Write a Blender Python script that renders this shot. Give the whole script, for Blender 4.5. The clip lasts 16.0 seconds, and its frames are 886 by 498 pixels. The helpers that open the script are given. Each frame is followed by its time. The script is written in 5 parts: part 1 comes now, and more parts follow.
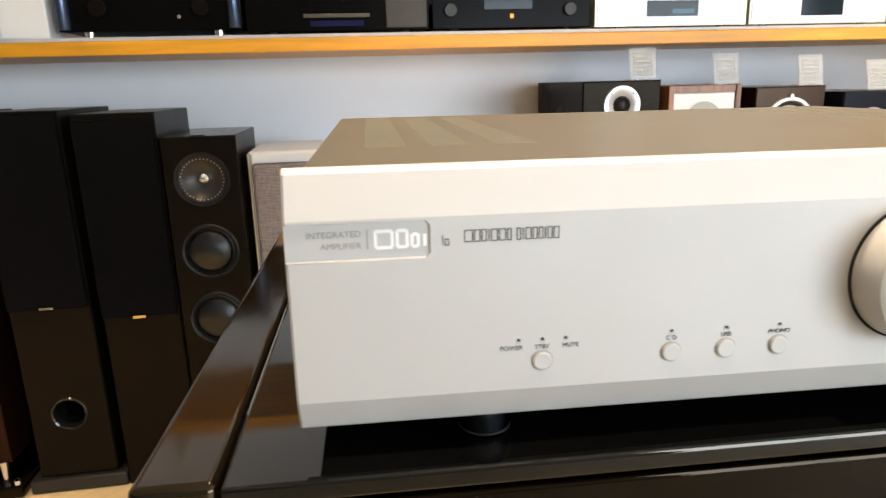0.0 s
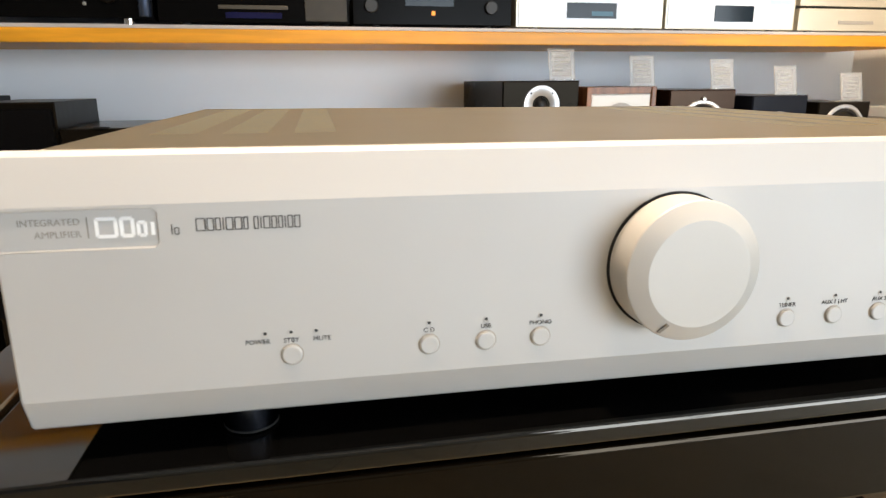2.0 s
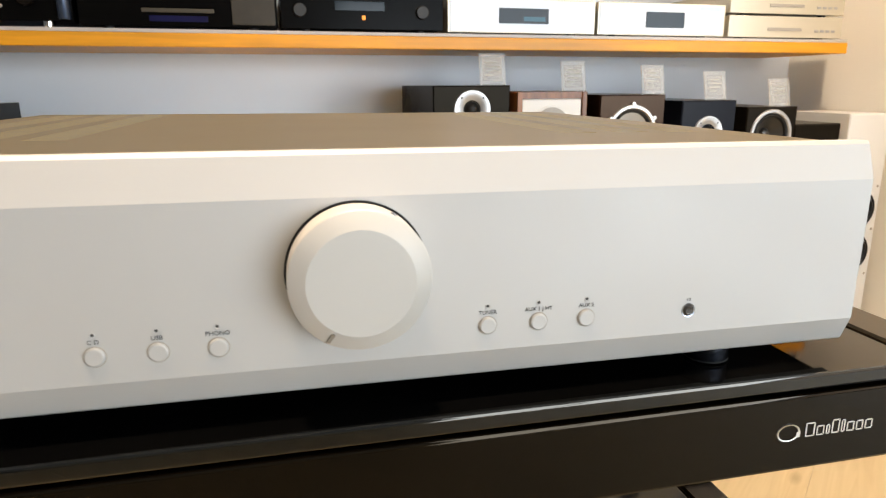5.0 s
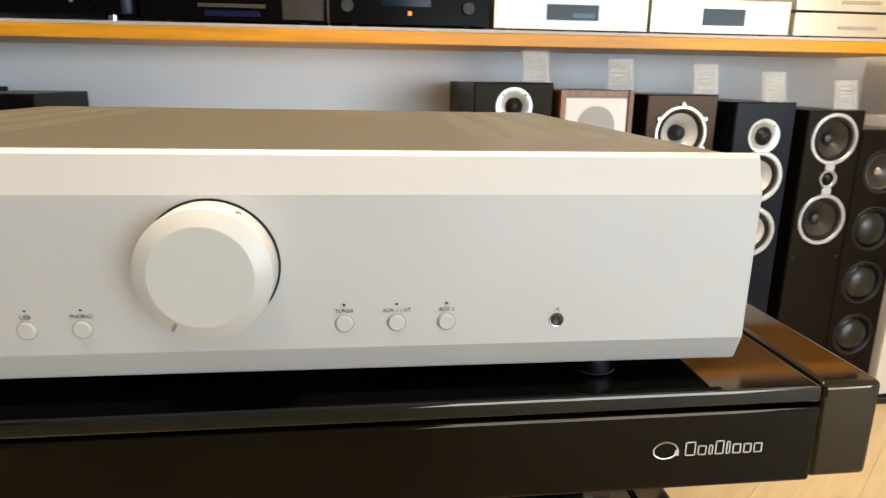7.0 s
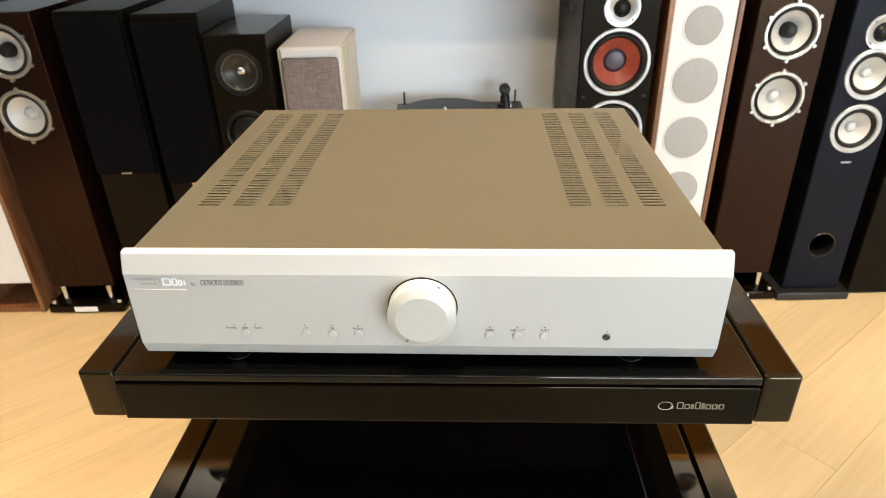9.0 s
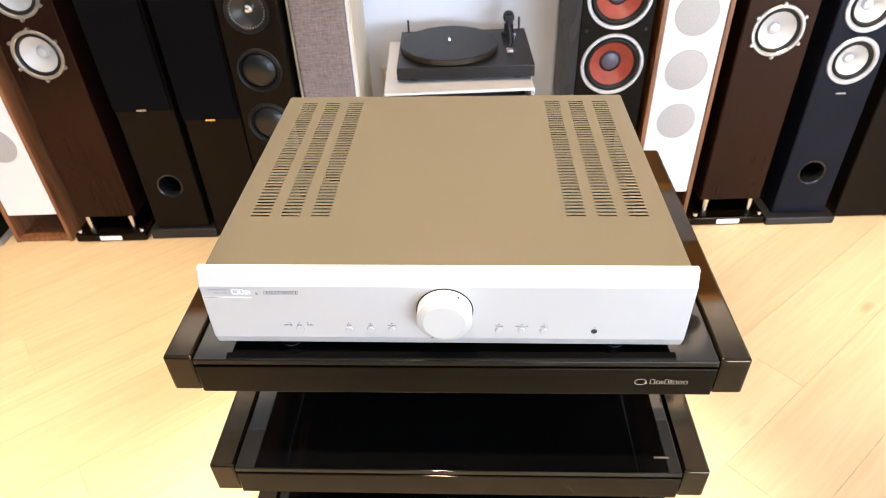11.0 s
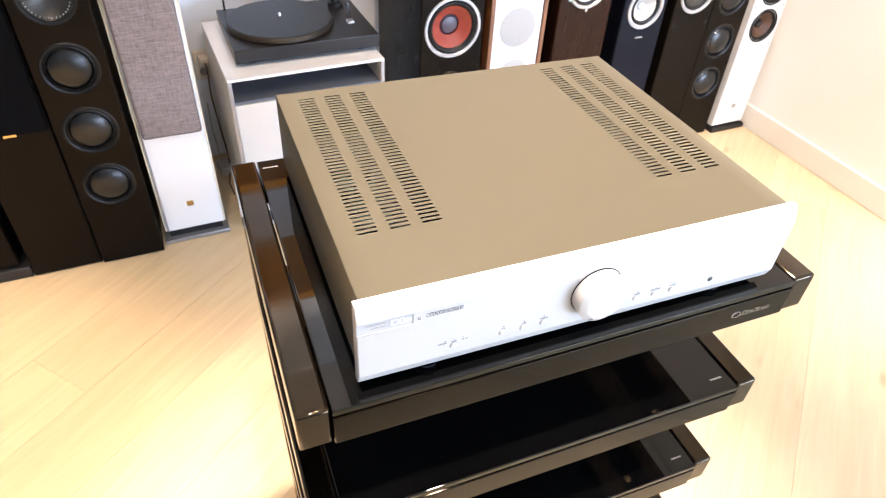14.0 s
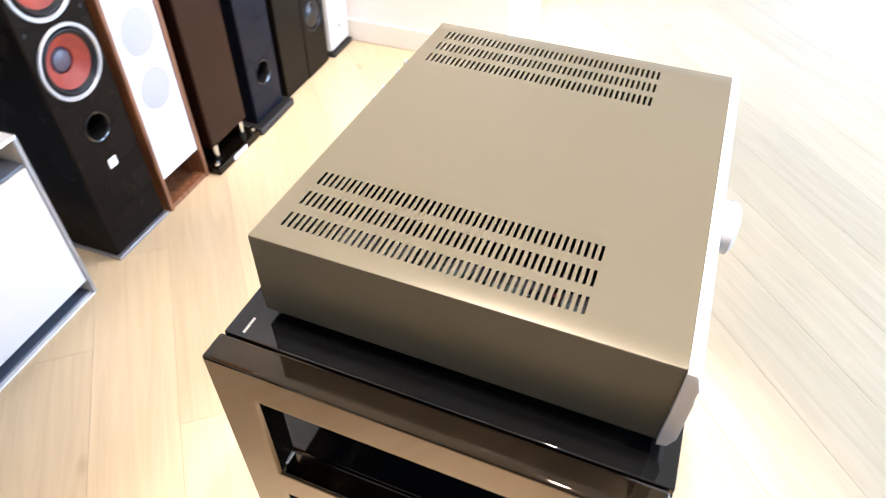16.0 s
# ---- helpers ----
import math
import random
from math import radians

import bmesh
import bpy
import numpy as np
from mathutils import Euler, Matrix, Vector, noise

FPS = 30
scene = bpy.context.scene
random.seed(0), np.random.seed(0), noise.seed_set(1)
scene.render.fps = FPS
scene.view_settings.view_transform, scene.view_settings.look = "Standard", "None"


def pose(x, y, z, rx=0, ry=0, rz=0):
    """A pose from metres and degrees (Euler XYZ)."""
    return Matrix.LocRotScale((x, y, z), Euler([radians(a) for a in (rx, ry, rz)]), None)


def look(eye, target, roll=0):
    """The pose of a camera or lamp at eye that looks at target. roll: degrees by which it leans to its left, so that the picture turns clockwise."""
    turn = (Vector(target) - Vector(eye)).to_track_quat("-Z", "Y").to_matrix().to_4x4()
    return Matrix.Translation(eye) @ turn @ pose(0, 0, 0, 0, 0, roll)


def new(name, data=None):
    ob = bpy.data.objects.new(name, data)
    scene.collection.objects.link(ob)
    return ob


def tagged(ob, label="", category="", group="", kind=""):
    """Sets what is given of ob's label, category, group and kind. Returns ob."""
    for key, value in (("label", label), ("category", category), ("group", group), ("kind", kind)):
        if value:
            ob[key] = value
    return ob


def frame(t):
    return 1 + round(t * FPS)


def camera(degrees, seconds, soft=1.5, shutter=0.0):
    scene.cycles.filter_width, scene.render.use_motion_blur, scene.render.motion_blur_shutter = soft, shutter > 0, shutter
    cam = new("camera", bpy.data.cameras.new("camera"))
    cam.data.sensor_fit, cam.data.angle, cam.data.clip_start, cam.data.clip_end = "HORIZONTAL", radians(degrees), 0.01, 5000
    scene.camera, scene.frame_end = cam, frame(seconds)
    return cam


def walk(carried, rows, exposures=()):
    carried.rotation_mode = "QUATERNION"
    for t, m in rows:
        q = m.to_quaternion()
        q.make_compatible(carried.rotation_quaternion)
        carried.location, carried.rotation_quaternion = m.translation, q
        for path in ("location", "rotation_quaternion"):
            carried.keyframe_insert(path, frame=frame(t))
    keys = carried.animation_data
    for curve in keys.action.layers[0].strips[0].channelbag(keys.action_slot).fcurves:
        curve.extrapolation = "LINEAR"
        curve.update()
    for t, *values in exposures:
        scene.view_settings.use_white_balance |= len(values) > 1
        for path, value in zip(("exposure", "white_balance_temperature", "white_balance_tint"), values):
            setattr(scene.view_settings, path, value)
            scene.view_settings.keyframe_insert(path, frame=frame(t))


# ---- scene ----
cam = camera(68.6, 16.0, soft=0.85, shutter=0.3)
PATH = [
    (0, (-0.1905, -0.2030, 0.9052), (0.0130, 1.7244, 0.4114), -1.66),
    (0.5, (-0.1701, -0.2028, 0.9030), (0.1033, 1.7157, 0.4086), -1.30),
    (1, (-0.1507, -0.2094, 0.9028), (0.1668, 1.7016, 0.4056), -1.20),
    (1.5, (-0.1346, -0.2125, 0.8996), (0.2101, 1.6943, 0.4043), -0.92),
    (2, (-0.1235, -0.2070, 0.8995), (0.2357, 1.6959, 0.3996), -0.39),
    (2.5, (-0.1116, -0.2077, 0.8990), (0.2521, 1.6949, 0.4013), -0.40),
    (3, (-0.0975, -0.2097, 0.9001), (0.2796, 1.6900, 0.4012), -0.32),
    (3.5, (-0.0817, -0.2120, 0.8992), (0.3156, 1.6843, 0.4032), -0.26),
    (4, (-0.0623, -0.2168, 0.9007), (0.3493, 1.6773, 0.4075), -0.24),
    (4.5, (-0.0418, -0.2204, 0.9008), (0.3868, 1.6706, 0.4104), -0.22),
    (4.7, (-0.0330, -0.2234, 0.9007), (0.3995, 1.6669, 0.4113), -0.25),
    (6.8, (0.0541, -0.2395, 0.9007), (0.3522, 1.6729, 0.3966), 0.54),
    (7, (0.0606, -0.2463, 0.9055), (0.2819, 1.6758, 0.3987), 0.71),
    (7.5, (0.0670, -0.2748, 0.9208), (0.0966, 1.6569, 0.4035), 0.46),
    (8, (0.0591, -0.3164, 0.9549), (-0.0106, 1.5721, 0.3002), -0.56),
    (8.5, (0.0467, -0.3628, 1.0227), (-0.0396, 1.4577, 0.1991), -1.73),
    (9, (0.0383, -0.3984, 1.1025), (-0.0575, 1.3544, 0.1442), -1.65),
    (9.2, (0.0355, -0.4102, 1.1315), (-0.0639, 1.3162, 0.1269), -2.22),
    (11.3, (0.0279, -0.4315, 1.2398), (-0.0721, 1.1437, 0.0114), -2.36),
    (11.5, (0.0291, -0.4330, 1.2397), (-0.0794, 1.1452, 0.0160), -2.36),
    (12, (0.0202, -0.4337, 1.2415), (-0.1156, 1.1745, 0.0604), -1.54),
    (12.5, (-0.0076, -0.4183, 1.2409), (-0.0732, 1.1949, 0.0605), -0.81),
    (13, (-0.0993, -0.3856, 1.2412), (0.0836, 1.2038, 0.0411), -0.14),
    (13.5, (-0.2110, -0.3603, 1.2383), (0.2229, 1.1225, -0.0318), 1.56),
    (14, (-0.2958, -0.3357, 1.2339), (0.3078, 1.0653, -0.0595), 3.40),
    (14.5, (-0.3424, -0.2819, 1.2211), (0.3347, 1.0727, -0.0852), 1.01),
    (15, (-0.3693, -0.1746, 1.2216), (0.5128, 0.9958, -0.1393), -2.71),
    (15.5, (-0.4304, -0.0611, 1.2244), (0.6924, 0.8217, -0.1756), -0.95),
    (16, (-0.5175, 0.0750, 1.2406), (0.8229, 0.5901, -0.1515), 1.00),
]
EXPOSURES = [(0.0, -0.49, 7450, 16), (1.5, -0.62, 7450, 16), (4.5, -0.68, 7500, 16), (7.0, -0.72, 7600, 15), (8.5, -0.58, 7600, 13), (9.2, -0.36, 7150, 12), (11.5, 0.05, 6500, 21), (13.0, 0.12, 6300, 21), (14.0, 0.27, 6100, 21), (15.2, 0.36, 5900, 21), (16.0, 0.38, 5550, 19)]
cam.data.dof.use_dof = True
cam.data.dof.focus_distance, cam.data.dof.aperture_fstop = 0.42, 22.0
walk(cam, [(t, look(eye, target, roll)) for t, eye, target, roll in PATH], EXPOSURES)

# ---- world and light ----
world = bpy.data.worlds.new("sky")
scene.world = world
world.use_nodes = True
sky = world.node_tree.nodes.new("ShaderNodeTexSky")
sky.sky_type = "NISHITA"
sky.sun_disc = False
sky.sun_elevation, sky.sun_rotation = radians(38), radians(120)
world.node_tree.links.new(sky.outputs[0], world.node_tree.nodes["Background"].inputs[0])
world.node_tree.nodes["Background"].inputs[1].default_value = 0.12


def lamp(name, kind, m, energy, colour, **settings):
    data = bpy.data.lights.new(name, kind)
    data.energy, data.color = energy, colour
    if kind == "AREA":
        data.shape, data.size, data.size_y = "RECTANGLE", settings["size"], settings["size_y"]
    if kind == "SPOT":
        data.spot_size, data.spot_blend, data.shadow_soft_size = radians(settings["cone"]), 0.7, 0.06
    ob = new(name, data)
    ob.matrix_world = m
    return ob


WARM = (1.0, 0.76, 0.49)
DAY = (0.64, 0.82, 1.0)
SOFT = (1.0, 0.86, 0.68)
lamp("daylight_east", "AREA", look((5.9, -2.4, 1.4), (0, -0.2, 0.8)), 35, DAY, size=4.2, size_y=2.3)
lamp("daylight_south", "AREA", look((3.1, -4.80, 1.15), (0.0, 0.3, 0.8)), 500, DAY, size=4.4, size_y=1.6)
# ceiling spots, none in view: rows washing the wall above the shelves, one for the corner, three for the floor, two
# over the rack, two for the wall behind
for sx, power in ((-1.30, 4), (-0.45, 10), (0.62, 34), (1.25, 24)):
    lamp("unseen_ceiling_spot", "SPOT", look((sx, 0.55, 2.66), (sx, 1.72, 1.65)), power, WARM, cone=80)
for sx in (-1.15, -0.45, 0.28, 0.78, 1.30):
    lamp("unseen_ceiling_spot", "SPOT", look((sx, 1.05, 2.66), (sx, 1.72, 2.05)), 60, SOFT, cone=80)
# added to brighten the corner, the floor and the rack; no such fixtures known
lamp("unseen_ceiling_spot", "SPOT", look((0.75, 0.25, 2.66), (1.70, 1.0, 0.7)), 310, SOFT, cone=62)
for x, y, power in ((-1.20, 0.50, 400), (-1.20, -0.35, 280), (0.85, 0.72, 120)):
    lamp("unseen_ceiling_spot", "SPOT", look((x, y, 2.66), (x, y + 0.01, 0.0)), power, WARM, cone=44)
lamp("unseen_ceiling_spot", "SPOT", look((-0.14, -0.35, 2.66), (0.0, 0.14, 0.85)), 190, SOFT, cone=34)
lamp("unseen_ceiling_spot", "SPOT", look((0.10, 0.36, 2.66), (0.02, 0.22, 0.85)), 370, SOFT, cone=34)
lamp("unseen_ceiling_spot", "SPOT", look((0.24, -0.50, 2.66), (0.13, 1.70, 0.48)), 95, WARM, cone=24)
lamp("unseen_ceiling_spot", "SPOT", look((-0.48, 0.30, 2.66), (-0.30, 1.60, 0.15)), 45, WARM, cone=40)


# ---- materials ----
def material(name, base, rough=0.5, metal=0.0, vary=0.12, scale=8.0, bump=0.0, bump_scale=200.0, coat=0.0, stretch=(1, 1, 1), second=None, spec=0.5, tint=None, smear=None):
    m = bpy.data.materials.new(name)
    m.use_nodes = True
    nt = m.node_tree
    b = nt.nodes["Principled BSDF"]
    tc = nt.nodes.new("ShaderNodeTexCoord")
    mp = nt.nodes.new("ShaderNodeMapping")
    mp.inputs["Scale"].default_value = stretch
    nt.links.new(tc.outputs["Object"], mp.inputs["Vector"])
    info = nt.nodes.new("ShaderNodeObjectInfo")
    n1 = nt.nodes.new("ShaderNodeTexNoise")
    n1.noise_dimensions = "4D"
    n1.inputs["Scale"].default_value, n1.inputs["Detail"].default_value = scale, 6
    nt.links.new(mp.outputs[0], n1.inputs["Vector"])
    w = nt.nodes.new("ShaderNodeMath")
    w.operation = "MULTIPLY"
    w.inputs[1].default_value = 37.0
    nt.links.new(info.outputs["Random"], w.inputs[0])
    nt.links.new(w.outputs[0], n1.inputs["W"])
    ramp = nt.nodes.new("ShaderNodeValToRGB")
    lo = [c * (1 - vary) for c in base]
    hi = [min(1, c * (1 + vary)) for c in (second or base)]
    ramp.color_ramp.elements[0].position, ramp.color_ramp.elements[1].position = 0.3, 0.7
    ramp.color_ramp.elements[0].color, ramp.color_ramp.elements[1].color = (*lo, 1), (*hi, 1)
    nt.links.new(n1.outputs["Fac"], ramp.inputs[0])
    nt.links.new(ramp.outputs[0], b.inputs["Base Color"])
    b.inputs["Metallic"].default_value = metal
    b.inputs["Specular IOR Level"].default_value = spec
    b.inputs["Coat Weight"].default_value = coat
    if tint:
        b.inputs["Specular Tint"].default_value = (*tint, 1)
    b.inputs["Coat Roughness"].default_value = 0.04
    n2 = nt.nodes.new("ShaderNodeTexNoise")
    n2.inputs["Scale"].default_value, n2.inputs["Detail"].default_value = bump_scale, 3
    nt.links.new(mp.outputs[0], n2.inputs["Vector"])
    mr = nt.nodes.new("ShaderNodeMapRange")
    mr.inputs["To Min"].default_value, mr.inputs["To Max"].default_value = max(0.01, rough * 0.82), min(1, rough * 1.18)
    nt.links.new(n1.outputs["Fac"], mr.inputs["Value"])
    if smear:
        mr.inputs["To Min"].default_value, mr.inputs["To Max"].default_value = smear
        mr.inputs["From Min"].default_value, mr.inputs["From Max"].default_value = 0.42, 0.75
    nt.links.new(mr.outputs[0], b.inputs["Roughness"])
    if bump:
        bp = nt.nodes.new("ShaderNodeBump")
        bp.inputs["Strength"].default_value, bp.inputs["Distance"].default_value = bump, 0.001
        nt.links.new(n2.outputs["Fac"], bp.inputs["Height"])
        nt.links.new(bp.outputs[0], b.inputs["Normal"])
    return m


def glow(name, colour, strength):
    m = bpy.data.materials.new(name)
    m.use_nodes = True
    b = m.node_tree.nodes["Principled BSDF"]
    b.inputs["Base Color"].default_value = (*[c * 0.2 for c in colour], 1)
    b.inputs["Emission Color"].default_value = (*colour, 1)
    b.inputs["Emission Strength"].default_value = strength
    return m


def wood_plank():
    m = bpy.data.materials.new("oiled_oak")
    m.use_nodes = True
    nt = m.node_tree
    b = nt.nodes["Principled BSDF"]
    tc = nt.nodes.new("ShaderNodeTexCoord")
    info = nt.nodes.new("ShaderNodeObjectInfo")
    off = nt.nodes.new("ShaderNodeVectorMath")
    off.operation = "MULTIPLY_ADD"
    comb = nt.nodes.new("ShaderNodeCombineXYZ")
    for k in range(3):
        nt.links.new(info.outputs["Random"], comb.inputs[k])
    nt.links.new(comb.outputs[0], off.inputs[0])
    off.inputs[1].default_value = (31, 57, 13)
    nt.links.new(tc.outputs["Object"], off.inputs[2])
    mp = nt.nodes.new("ShaderNodeMapping")
    mp.inputs["Scale"].default_value = (1.2, 16, 4)
    nt.links.new(off.outputs[0], mp.inputs["Vector"])
    g = nt.nodes.new("ShaderNodeTexNoise")
    g.inputs["Scale"].default_value, g.inputs["Detail"].default_value, g.inputs["Distortion"].default_value = 2.4, 8, 1.2
    nt.links.new(mp.outputs[0], g.inputs["Vector"])
    big = nt.nodes.new("ShaderNodeTexNoise")
    big.inputs["Scale"].default_value = 3.0
    nt.links.new(off.outputs[0], big.inputs["Vector"])
    ramp = nt.nodes.new("ShaderNodeValToRGB")
    e = ramp.color_ramp.elements
    e[0].position, e[0].color = 0.22, (0.590, 0.450, 0.263, 1)
    e[1].position, e[1].color = 0.78, (0.705, 0.563, 0.350, 1)
    nt.links.new(g.outputs["Fac"], ramp.inputs[0])
    hsv = nt.nodes.new("ShaderNodeHueSaturation")
    val = nt.nodes.new("ShaderNodeMapRange")
    val.inputs["To Min"].default_value, val.inputs["To Max"].default_value = 0.92, 1.06
    nt.links.new(info.outputs["Random"], val.inputs["Value"])
    nt.links.new(val.outputs[0], hsv.inputs["Value"])
    nt.links.new(ramp.outputs[0], hsv.inputs["Color"])
    knot = nt.nodes.new("ShaderNodeTexVoronoi")
    knot.inputs["Scale"].default_value = 2.6
    kmap = nt.nodes.new("ShaderNodeMapping")
    kmap.inputs["Scale"].default_value = (1, 2.4, 1)
    nt.links.new(off.outputs[0], kmap.inputs["Vector"])
    nt.links.new(kmap.outputs[0], knot.inputs["Vector"])
    kr = nt.nodes.new("ShaderNodeValToRGB")
    kr.color_ramp.elements[0].position, kr.color_ramp.elements[0].color = 0.03, (0.66, 0.60, 0.54, 1)
    kr.color_ramp.elements[1].position, kr.color_ramp.elements[1].color = 0.10, (1, 1, 1, 1)
    nt.links.new(knot.outputs["Distance"], kr.inputs[0])
    mix = nt.nodes.new("ShaderNodeMix")
    mix.data_type, mix.blend_type = "RGBA", "MULTIPLY"
    mix.inputs[0].default_value = 0.8
    nt.links.new(hsv.outputs[0], mix.inputs[6])
    nt.links.new(kr.outputs[0], mix.inputs[7])
    nt.links.new(mix.outputs[2], b.inputs["Base Color"])
    mr = nt.nodes.new("ShaderNodeMapRange")
    mr.inputs["To Min"].default_value, mr.inputs["To Max"].default_value = 0.30, 0.46
    nt.links.new(big.outputs["Fac"], mr.inputs["Value"])
    nt.links.new(mr.outputs[0], b.inputs["Roughness"])
    bp = nt.nodes.new("ShaderNodeBump")
    bp.inputs["Strength"].default_value, bp.inputs["Distance"].default_value = 0.15, 0.001
    nt.links.new(g.outputs["Fac"], bp.inputs["Height"])
    nt.links.new(bp.outputs[0], b.inputs["Normal"])
    return m


def cloth():
    """Linen weave: fine threads both ways with slubs."""
    m = bpy.data.materials.new("grille_cloth")
    m.use_nodes = True
    nt = m.node_tree
    b = nt.nodes["Principled BSDF"]
    tc = nt.nodes.new("ShaderNodeTexCoord")
    threads = []
    for stretch in ((11, 11, 240), (180, 180, 14)):
        mp = nt.nodes.new("ShaderNodeMapping")
        mp.inputs["Scale"].default_value = stretch
        nt.links.new(tc.outputs["Object"], mp.inputs["Vector"])
        n = nt.nodes.new("ShaderNodeTexNoise")
        n.inputs["Scale"].default_value, n.inputs["Detail"].default_value = 4.0, 4
        nt.links.new(mp.outputs[0], n.inputs["Vector"])
        threads.append(n)
    add = nt.nodes.new("ShaderNodeMath")
    add.operation = "ADD"
    half = nt.nodes.new("ShaderNodeMath")
    half.operation = "MULTIPLY"
    half.inputs[1].default_value = 1 / 2.4
    slub = nt.nodes.new("ShaderNodeMath")
    slub.operation = "MULTIPLY"
    slub.inputs[1].default_value = 1.4
    nt.links.new(threads[0].outputs["Fac"], slub.inputs[0])
    nt.links.new(slub.outputs[0], add.inputs[0])
    nt.links.new(threads[1].outputs["Fac"], add.inputs[1])
    nt.links.new(add.outputs[0], half.inputs[0])
    ramp = nt.nodes.new("ShaderNodeValToRGB")
    e = ramp.color_ramp.elements
    e[0].position, e[0].color = 0.36, (0.145, 0.116, 0.112, 1)
    e[1].position, e[1].color = 0.62, (0.32, 0.270, 0.262, 1)
    nt.links.new(half.outputs[0], ramp.inputs[0])
    nt.links.new(ramp.outputs[0], b.inputs["Base Color"])
    b.inputs["Roughness"].default_value = 0.95
    b.inputs["Specular IOR Level"].default_value = 0.1
    bp = nt.nodes.new("ShaderNodeBump")
    bp.inputs["Strength"].default_value, bp.inputs["Distance"].default_value = 0.5, 0.001
    nt.links.new(half.outputs[0], bp.inputs["Height"])
    nt.links.new(bp.outputs[0], b.inputs["Normal"])
    return m


